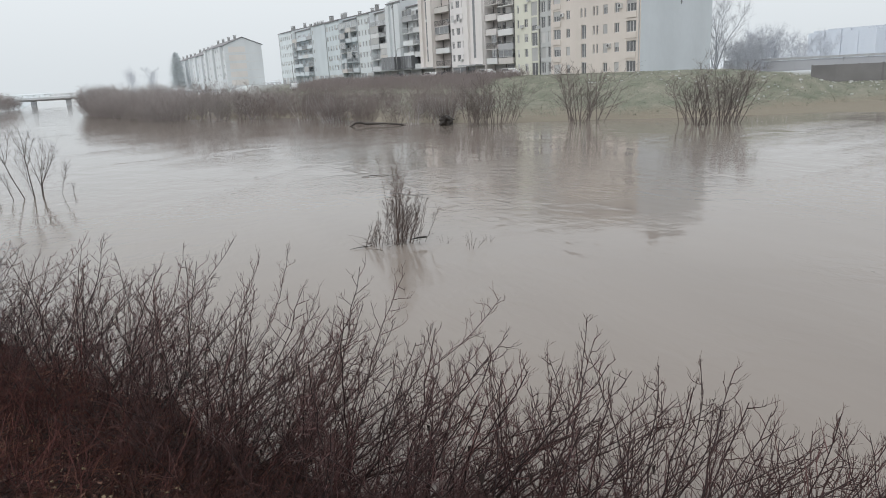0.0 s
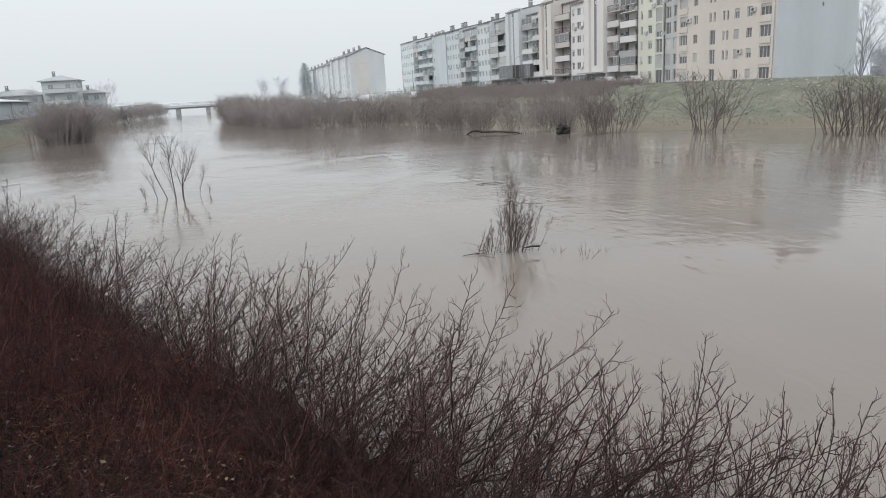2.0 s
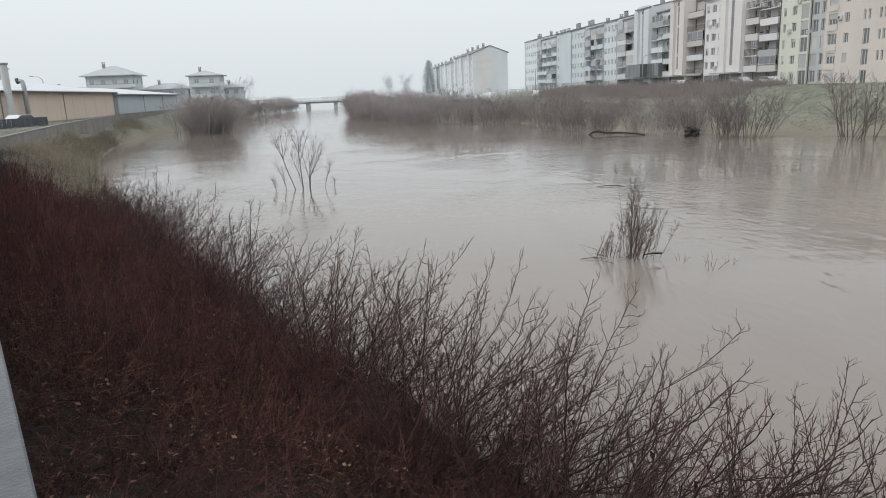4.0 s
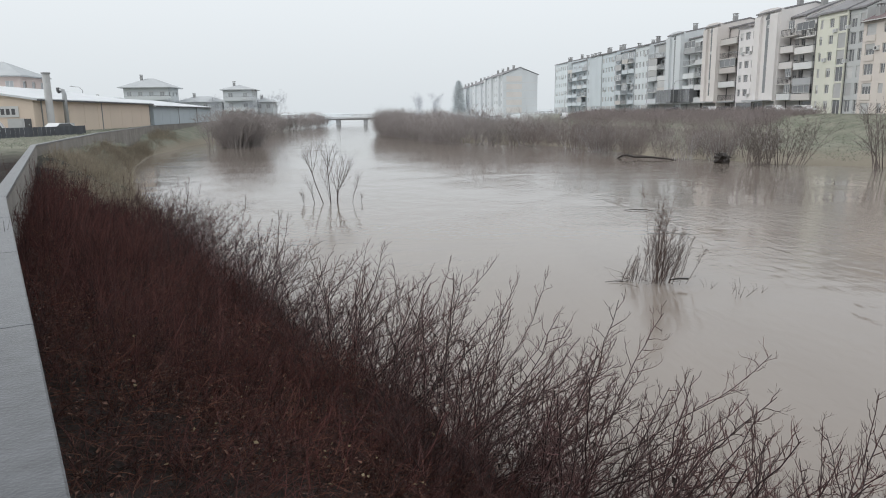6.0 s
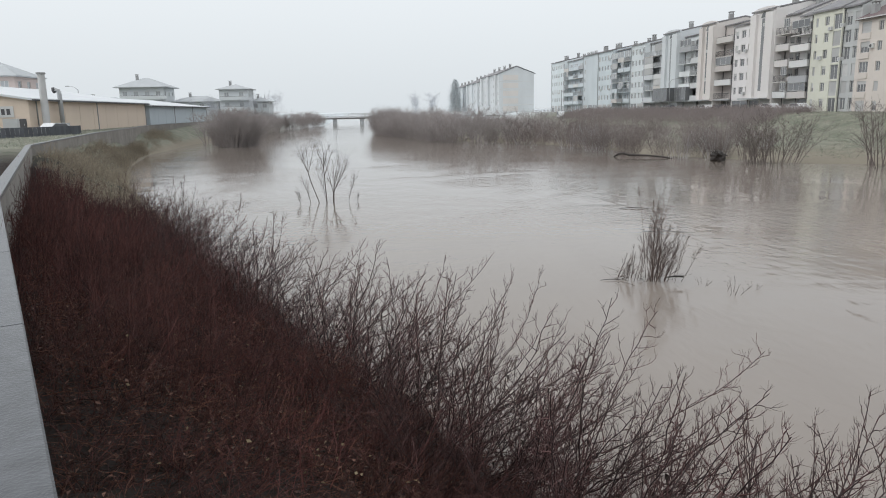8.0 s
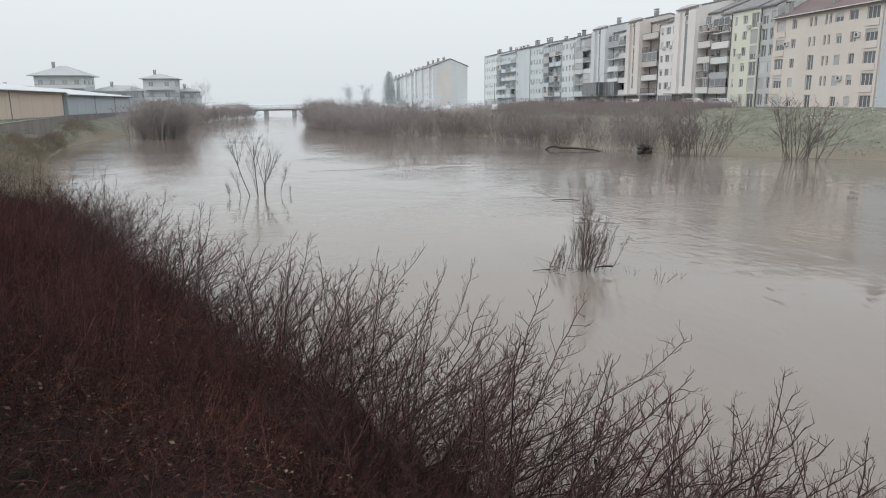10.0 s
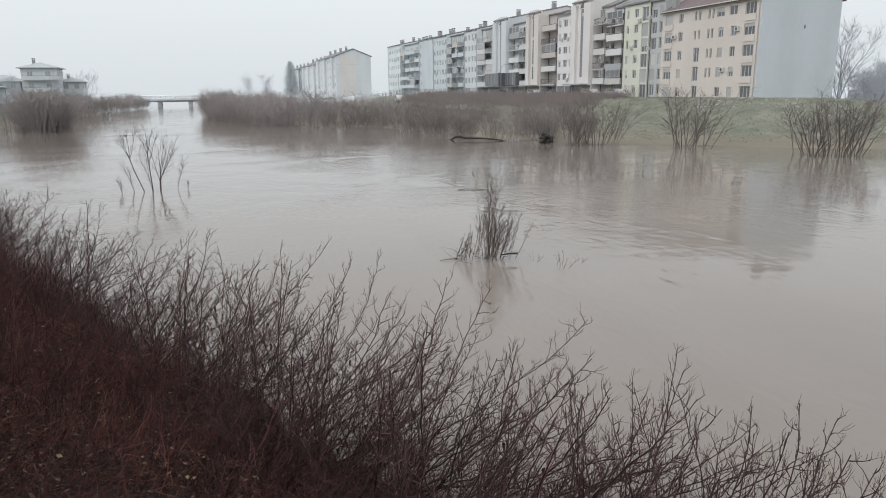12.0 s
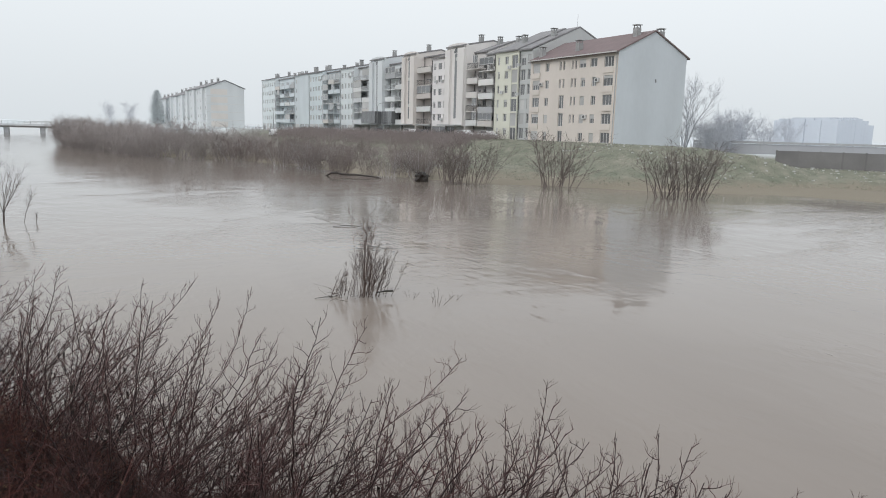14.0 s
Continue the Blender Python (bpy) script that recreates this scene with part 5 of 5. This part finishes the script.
stack = tagged(new("chimney", Build().prism([(0.42 * math.cos(a * 0.3927), 0.42 * math.sin(a * 0.3927)) for a in range(16)], 2.6, 10.7).data("chimney", M_GREYBRICK)), "tall grey chimney stack beside the ochre warehouse", "chimney")
stack.matrix_basis = pose(-38.7, 91.4, 0)
part("cap", Build().prism([(0.52 * math.cos(a * 0.3927), 0.52 * math.sin(a * 0.3927)) for a in range(16)], 10.703, 10.9), M_DARKCON, stack)
pipe = tagged(new("vent_pipe", Build().tube([(0, 0, 2.8), (0, 0, 8.4), (-0.1, 0, 8.9), (-0.5, 0, 9.0)], [0.28, 0.28, 0.28, 0.28], 10).data("vent_pipe", M_METAL, True)), "bent grey metal vent pipe on the warehouse wall", "vent pipe")
pipe.matrix_basis = pose(-39.2, 97.3, 0)
part("cowl", Build().tube([(-0.5, 0, 9.0), (-0.75, 0, 8.95)], [0.36, 0.4], 10), M_RAIL, pipe)


def hip_house(label, x, y, w, d, z0, floors, storey, wall, roof_mat, rise, over=0.9, balconies=True):
    """A house with a hipped roof, windows on the two sides in view and balconies towards the river."""
    ob = tagged(new("house"), label, "house")
    top = z0 + floors * storey
    walls = Build()
    holes = []
    n = max(2, int(d / 3.2))
    for f in range(floors):
        for i in range(n):
            c = y - d / 2 + d * (i + 0.5) / n
            holes.append((c - 0.65, c + 0.65, z0 + f * storey + 0.9, z0 + f * storey + 2.2))
    mirrored = Build()
    facade(mirrored, 0, y - d / 2, y + d / 2, z0 - 1, top, holes)
    walls.v = [(x + w / 2 - vx, vy, vz) for vx, vy, vz in mirrored.v]
    walls.f = list(mirrored.f)
    walls.box(x - w / 2, x + w / 2 - 0.5, y - d / 2 + 0.003, y + d / 2 - 0.003, z0 - 1, top)
    walls.poly([(x + w / 2 - 0.5, y - d / 2, z0 - 1), (x + w / 2, y - d / 2, z0 - 1), (x + w / 2, y - d / 2, top), (x + w / 2 - 0.5, y - d / 2, top)])
    part("wall", walls, wall, ob)
    for h in holes:
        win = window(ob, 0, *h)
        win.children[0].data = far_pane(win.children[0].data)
        win.matrix_basis = pose(x + w / 2 - 0.14, h[1], h[2], 0, 0, 180)
    m = max(2, int(w / 3.0))
    for f in range(floors):
        for i in range(m):
            c = x - w / 2 + w * (i + 0.5) / m
            win = window(ob, 0, 0, 1.3, 0, 1.3)
            win.children[0].data = far_pane(win.children[0].data)
            win.matrix_basis = pose(c - 0.65, y - d / 2 - 0.06, z0 + f * storey + 0.9, 0, 0, 90) @ pose(0, 0, 0) @ Matrix.Diagonal((1, -1, 1, 1))
    roof = Build()
    a, b, c, e = x - w / 2 - over, x + w / 2 + over, y - d / 2 - over, y + d / 2 + over
    half = min(b - a, e - c) / 2 * 0.92
    p, q = ((a + half, (c + e) / 2), (b - half, (c + e) / 2)) if b - a > e - c else (((a + b) / 2, c + half), ((a + b) / 2, e - half))
    zt = top + rise
    roof.box(a, b, c, e, top + 0.003, top + 0.22)
    if b - a > e - c:
        roof.poly([(a, c, top + 0.22), (b, c, top + 0.22), (*q, zt), (*p, zt)]).poly([(b, e, top + 0.22), (a, e, top + 0.22), (*p, zt), (*q, zt)])
        roof.poly([(b, c, top + 0.22), (b, e, top + 0.22), (*q, zt)]).poly([(a, e, top + 0.22), (a, c, top + 0.22), (*p, zt)])
    else:
        roof.poly([(a, c, top + 0.22), (b, c, top + 0.22), (*p, zt)]).poly([(b, e, top + 0.22), (a, e, top + 0.22), (*q, zt)])
        roof.poly([(b, c, top + 0.22), (b, e, top + 0.22), (*q, zt), (*p, zt)]).poly([(a, e, top + 0.22), (a, c, top + 0.22), (*p, zt), (*q, zt)])
    rf = part("roof", roof, roof_mat, ob)
    chimney(rf, x - w * 0.18, y - d * 0.1, zt - 1.2, zt + 0.6, 0.7)
    if balconies:
        for f in range(1, floors):
            z = z0 + f * storey
            bal = part("balcony", Build().box(x - w / 2 + 0.4, x + w / 2 + 1.2, y - d / 2 - 1.4, y - d / 2 - 0.004, z - 0.16, z + 0.02).box(x - w / 2 + 0.4, x + w / 2 + 1.2, y - d / 2 - 1.4, y - d / 2 - 1.3, z + 0.023, z + 0.9), wall, ob)
            part("railing", Build().box(x - w / 2 + 0.4, x + w / 2 + 1.2, y - d / 2 - 1.39, y - d / 2 - 1.33, z + 0.95, z + 1.02), M_RAIL, bal)
    return ob


hip_house("white two-storey house with wide hipped roof", -64.0, 222, 12.5, 12, 3.7, 3, 3.3, M_WHITEWALL, M_HOUSEROOF, 3.0, 1.3)
hip_house("pale three-storey house with stacked balconies", -37.8, 222, 8.6, 10, 3.7, 3, 3.0, M_WHITEWALL, M_HOUSEROOF, 1.7, 0.8)
hip_house("low pale house beside the taller ones", -50.0, 226, 13, 9, 3.7, 2, 2.8, M_WHITEWALL, M_HOUSEROOF, 1.9, 0.8, False)
hip_house("low grey house behind the shrubs", -31.5, 230, 5.5, 9, 3.7, 2, 2.7, M_WHITEWALL, M_HOUSEROOF, 1.4, 0.6, False)
hip_house("dull pink house behind the warehouse", -63.0, 132, 10, 10, 3.7, 3, 2.9, M_PINKWALL, M_HOUSEROOF, 2.8, 0.7, False)
hip_house("low house among the far roofs", -83.0, 240, 16, 9, 3.7, 2, 2.9, M_WHITEWALL, M_HOUSEROOF, 2.0, 0.8, False)


def street_lamp(x, y, z0, z1, reach):
    ob = tagged(new("street_lamp", Build().tube([(0, 0, z0), (0, 0, z1 - 0.8), (reach * 0.3, 0, z1 - 0.15), (reach, 0, z1)], [0.11, 0.08, 0.06, 0.05], 8).data("street_lamp", M_METAL, True)), "tall grey street lamp with a curved arm", "street lamp")
    ob.matrix_basis = pose(x, y, 0)
    part("lamp_head", Build().prism([(reach - 0.1, -0.14), (reach + 0.6, -0.1), (reach + 0.6, 0.1), (reach - 0.1, 0.14)], z1 - 0.05, z1 + 0.1), M_METAL, ob)
    return ob


street_lamp(-60.5, 160, 3.7, 12.0, -2.4)
for x, y in ((69.2, 152), (69.2, 181), (69.2, 238)):
    street_lamp(x, y, 3.6, 11.5, 1.6)


def car(x, y, z, turn, paint, words, tall=1.45):
    ob = tagged(new("parked_car"), words, "car")
    ring = [(-2.05, 0.35), (-2.1, 0.75), (-1.95, 0.95), (-1.2, 1.0), (-0.55, tall), (1.1, tall), (1.75, 1.02), (2.05, 0.9), (2.1, 0.4), (1.9, 0.28), (-1.9, 0.28)]
    body = part("body", Build().prism(ring, -0.83, 0.83, "y"), paint, ob)
    part("side_glass", Build().prism([(-1.05, 1.03), (-0.5, tall - 0.07), (1.02, tall - 0.07), (1.5, 1.05)], -0.845, 0.845, "y"), M_GLASS, ob)
    for wx in (-1.3, 1.3):
        for wy in (-0.75, 0.75):
            circle = [(wx + 0.31 * math.cos(a * 0.524), 0.31 + 0.31 * math.sin(a * 0.524)) for a in range(12)]
            wheel = part("wheel", Build().prism(circle, wy - 0.11, wy + 0.11, "y"), M_RUBBER, ob)
            hub = [(wx + 0.18 * math.cos(a * 0.785), 0.31 + 0.18 * math.sin(a * 0.785)) for a in range(8)]
            part("rim", Build().prism(hub, wy - 0.12, wy + 0.12, "y"), M_METAL, wheel)
    ob.matrix_basis = pose(x, y, z, 0, 0, turn)
    return ob


car(68.3, 133.0, 4.18, 92, M_CAR, "white car parked on the embankment road")
car(68.6, 128.0, 4.15, 88, M_DARKCAR, "dark car parked on the embankment road")
car(68.4, 111.0, 4.18, 90, M_CAR, "white car parked beside the yellow house")
car(68.6, 103.5, 4.15, 91, M_CAR, "white car parked beside the yellow house")
car(68.4, 150.0, 4.18, 90, M_DARKCAR, "dark car parked under the shop canopies")
car(58.0, 200.0, float(ground_height(58.0, 200.0)), 85, M_CAR, "white van parked on the far embankment", 2.0)
car(-42.5, 84.0, 3.35, 20, M_CAR, "white van parked by the ochre warehouse", 2.0)
car(-36.2, 87.0, 3.4, 70, M_CAR, "white car parked by the ochre warehouse")


def stacked_crates():
    for i, (x, y, h) in enumerate(((-44.5, 87, 1.6), (-39.6, 84.5, 1.9), (-47.5, 87.0, 1.7), (-36.5, 90.5, 1.2))):
        ob = tagged(new("pallet_stack"), "pale wrapped pallet stack in the warehouse yard", "pallet", "pallets in the yard")
        part("load", Build().prism([(-0.7, -0.55), (0.7, -0.55), (0.75, 0), (0.7, 0.55), (-0.7, 0.55)], 0.15, h), M_SHUTTER, ob)
        for k in (-0.5, 0, 0.5):
            part("runner", Build().box(-0.7, 0.7, k - 0.05, k + 0.05, 0, 0.147), M_WETWOOD, ob)
        ob.matrix_basis = pose(x, y, float(ground_height(x, y)) + 0.02, 0, 0, 10 * i)


stacked_crates()


def board_fence(words, line, z, height, step, material):
    """Upright boards on two rails along a line on the ground."""
    ob = tagged(new("fence"), words, "fence")
    for (ax, ay), (bx, by) in zip(line, line[1:]):
        long = math.hypot(bx - ax, by - ay)
        turn = math.degrees(math.atan2(by - ay, bx - ax))
        n = int(long / step)
        data = Build().prism([(0.01, -0.02), (step - 0.02, -0.02), (step - 0.02, 0.02), (0.01, 0.02)], 0, height).data("board", material)
        for i in range(n):
            t = i / n
            b = new("board", data)
            b.parent = ob
            b.matrix_basis = pose(ax + (bx - ax) * t, ay + (by - ay) * t, z, 0, 0, turn)
    return ob


M_DARKFENCE = mat("dark_painted_fence", (0.10, 0.105, 0.12), (0.075, 0.08, 0.09), 0.8, 0.8, 9, 0.2, spread=0.15)
board_fence("dark board fence in front of the warehouse yard", [(-52, 62), (-40, 72), (-34.5, 82), (-33.5, 88)], 2.9, 1.6, 0.5, M_DARKFENCE)

# ---- far bank, downstream end: walls, trees and blocks in the mist ----
M_FENCEWALL = mat("stained_concrete_fence", (0.21, 0.205, 0.205), (0.14, 0.137, 0.137), 0.9, 0.4, 6, 0.3, spread=0.1)


def panel_wall(words, a, b, z0, z1, step, material, cap=None):
    ob = tagged(new("panel_wall"), words, "wall")
    long = math.hypot(b[0] - a[0], b[1] - a[1])
    n = int(long / step)
    turn = math.degrees(math.atan2(b[1] - a[1], b[0] - a[0]))
    data = Build().prism([(0.02, -0.08), (long / n - 0.02, -0.08), (long / n - 0.02, 0.08), (0.02, 0.08)], 0, z1 - z0).data("wall_panel", material)
    post = Build().prism([(-0.1, -0.13), (0.1, -0.13), (0.1, 0.13), (-0.1, 0.13)], 0, z1 - z0 + 0.08).data("post", material)
    for i in range(n):
        t = i / n
        for me in (data, post):
            p = new(me.name.split(".")[0], me)
            p.parent = ob
            p.matrix_basis = pose(a[0] + (b[0] - a[0]) * t, a[1] + (b[1] - a[1]) * t, z0, 0, 0, turn)
    if cap:
        part("coping", Build().prism([(-0.0, -0.35), (long, -0.35), (long, 0.35), (0.0, 0.35)], 0, 0.5), cap, ob).matrix_basis = pose(a[0], a[1], z1 + 0.1, 0, 0, turn)
    return ob


panel_wall("dark stained concrete panel wall on the dike", (82.6, 56.6), (91.5, 41.5), 1.4, 4.0, 2.5, M_FENCEWALL)
panel_wall("long pale concrete wall behind the dike", (132, 112), (178, 80), 0.6, 4.2, 5.0, mat("pale_far_wall", (0.37, 0.375, 0.39), (0.30, 0.303, 0.315), 0.9, 0.1, 3, 0.1), M_DARKCON)


def hazy_block(x0, x1, y0, y1, z1, words):
    ob = tagged(new("apartment_block"), words, "apartment building")
    rng = random.Random(31)
    # Mist is painted in: walls and panes share nearly one pale blue.
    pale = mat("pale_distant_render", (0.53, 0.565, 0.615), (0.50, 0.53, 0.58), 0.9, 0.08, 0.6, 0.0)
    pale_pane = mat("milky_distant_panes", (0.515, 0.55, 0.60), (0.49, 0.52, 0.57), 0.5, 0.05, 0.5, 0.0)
    bays = 9
    for i in range(bays):
        a, c = x0 + (x1 - x0) * i / bays, x0 + (x1 - x0) * (i + 1) / bays
        high, back = z1 + rng.uniform(-0.8, 0.7), rng.uniform(0, 0.4)
        part("wall", Build().box(a, c - 0.02, y0 + back, y1, 0.5, high), pale, ob)
        part("stair_head", Build().box(a + 0.6, c - 0.9, y0 + 4, y1 - 6 - 2 * i % 5, high + 0.004, high + rng.uniform(0.5, 1.7)), pale, ob)
        for f in range(6):
            part("window", Build().box(a + 0.7, c - 0.7, y0 + back - 0.05, y0 + back - 0.005, 4 + f * 2.1, 5.2 + f * 2.1), pale_pane, ob)
    for i in range(8):
        a, c = y0 + (y1 - y0) * i / 8, y0 + (y1 - y0) * (i + 1) / 8
        high = z1 + rng.uniform(-1.2, 0.4)
        face = x0 - rng.uniform(0.6, 1.6)
        part("wall", Build().box(face, x0 - 0.02, a + 0.02, c - 0.02, 0.5, high), pale, ob)
        for f in range(6):
            part("window", Build().box(face - 0.05, face - 0.005, a + 1.4, c - 1.4, 4 + f * 2.1, 5.2 + f * 2.1), pale_pane, ob)
    part("wing", Build().box(x1 + 0.02, x1 + 11, y0 + 3, y1 - 8, 0.5, z1 - 2.6), pale, ob)
    return ob


hazy_block(372, 400, 220, 258, 17.0, "distant apartment block, its paint paled for mist")

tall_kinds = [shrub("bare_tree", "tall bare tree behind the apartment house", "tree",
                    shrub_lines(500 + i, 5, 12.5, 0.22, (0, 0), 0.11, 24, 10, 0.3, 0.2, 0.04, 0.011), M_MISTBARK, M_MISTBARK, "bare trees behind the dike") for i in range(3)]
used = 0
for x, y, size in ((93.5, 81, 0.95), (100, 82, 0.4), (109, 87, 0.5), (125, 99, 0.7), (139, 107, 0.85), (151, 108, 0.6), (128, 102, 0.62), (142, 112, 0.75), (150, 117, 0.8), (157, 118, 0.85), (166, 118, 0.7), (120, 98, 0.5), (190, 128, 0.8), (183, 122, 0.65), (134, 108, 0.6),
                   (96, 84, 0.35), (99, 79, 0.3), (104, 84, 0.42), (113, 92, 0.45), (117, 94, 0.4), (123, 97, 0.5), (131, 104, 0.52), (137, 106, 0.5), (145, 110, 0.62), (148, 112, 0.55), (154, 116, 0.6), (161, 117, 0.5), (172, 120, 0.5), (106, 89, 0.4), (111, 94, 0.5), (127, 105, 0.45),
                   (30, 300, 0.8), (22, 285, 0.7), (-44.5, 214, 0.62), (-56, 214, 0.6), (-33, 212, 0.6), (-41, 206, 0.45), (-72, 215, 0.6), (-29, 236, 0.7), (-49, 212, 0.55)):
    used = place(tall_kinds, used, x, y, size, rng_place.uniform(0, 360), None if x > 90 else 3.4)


def evergreen(x, y, z, tall, wide):
    """A dense pointed evergreen: a trunk and many short drooping sprays."""
    rng = np.random.default_rng(61)
    thick = [branch(rng, np.array([0, 0, -0.2]), np.array([0, 0, 1.0]), tall * 0.97, 0.3, 0.04, 8, 0.01)]
    thin = []
    for _ in range(2600):
        h = rng.uniform(0.06, 0.99)
        a = rng.uniform(0, math.tau)
        reach = wide * (1 - h) ** 0.38 * rng.uniform(0.35, 1.1) * (1 + 0.25 * math.sin(5 * a + 9 * h))
        start = np.array([math.cos(a) * reach * 0.5, math.sin(a) * reach * 0.5, h * tall])
        thin.append(branch(rng, start, np.array([math.cos(a), math.sin(a), 0.35]) / 1.06, max(reach * 0.55, 0.4), 0.12, 0.03, 4, 0.2, -0.1))
    ob = shrub("evergreen_tree", "tall evergreen tree beside the distant block, paled for haze", "tree", (thick, thin), M_MISTBARK, M_EVERGREEN)
    ob.matrix_basis = pose(x, y, z)
    return ob


# Needle colour is mostly painted haze, far paler than foliage.
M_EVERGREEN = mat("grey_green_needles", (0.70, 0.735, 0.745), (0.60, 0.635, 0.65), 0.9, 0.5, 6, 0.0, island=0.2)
evergreen(51.8, 385, 3.2, 19.0, 4.6)


def debris():
    rng = np.random.default_rng(91)
    b = Build()
    for _ in range(330):
        x, y = rng.uniform(66, 100), rng.uniform(42, 74)
        z = float(ground_height(x, y))
        if z < 1.2:
            continue
        s = 0.03 + 0.07 * rng.random() ** 2
        a = rng.uniform(0, math.tau)
        ring = [(x + s * math.cos(a + t) * rng.uniform(0.6, 1.4), y + 2.2 * s * math.sin(a + t) * rng.uniform(0.6, 1.4)) for t in (0, 1.4, 2.9, 4.4)]
        b.prism(ring, z - 0.05, z + s * rng.uniform(0.3, 0.9))
    return b.data("scattered_rubbish", M_SHUTTER)


tagged(new("scattered_rubbish", debris()), "pale scattered rubbish and patches of old snow on the grass", "rubbish", kind="stuff")


def snow_mesh():
    """Thin patches of old snow on the dike and a line of lumps along its crest."""
    rng = np.random.default_rng(92)
    b = Build()
    for k in range(760):
        if k < 660:
            x, y = rng.uniform(60, 100), rng.uniform(38, 74)
            s = 0.025 + 0.09 * rng.random() ** 2
        else:
            t = rng.random()
            x, y = 70 + 18 * t + rng.normal(0, 0.6), 73 - 24 * t + rng.normal(0, 0.6)
            s = 0.05 + 0.14 * rng.random() ** 2
        z = float(ground_height(x, y))
        if z < 0.9:
            continue
        turn = rng.uniform(-0.6, 0.6) - 1.0
        ring = []
        for i in range(7):
            a = math.tau * i / 7
            p, q = 1.9 * s * math.cos(a) * rng.uniform(0.6, 1.3), s * math.sin(a) * rng.uniform(0.6, 1.3)
            ring.append((x + p * math.cos(turn) - q * math.sin(turn), y + p * math.sin(turn) + q * math.cos(turn)))
        b.prism(ring, z - 0.08, z + 0.03 + s * rng.uniform(0.3, 0.8))
    return b.data("old_snow", M_SNOW)


tagged(new("old_snow", snow_mesh()), "thin white patches of old snow on the grass", "snow", kind="stuff")
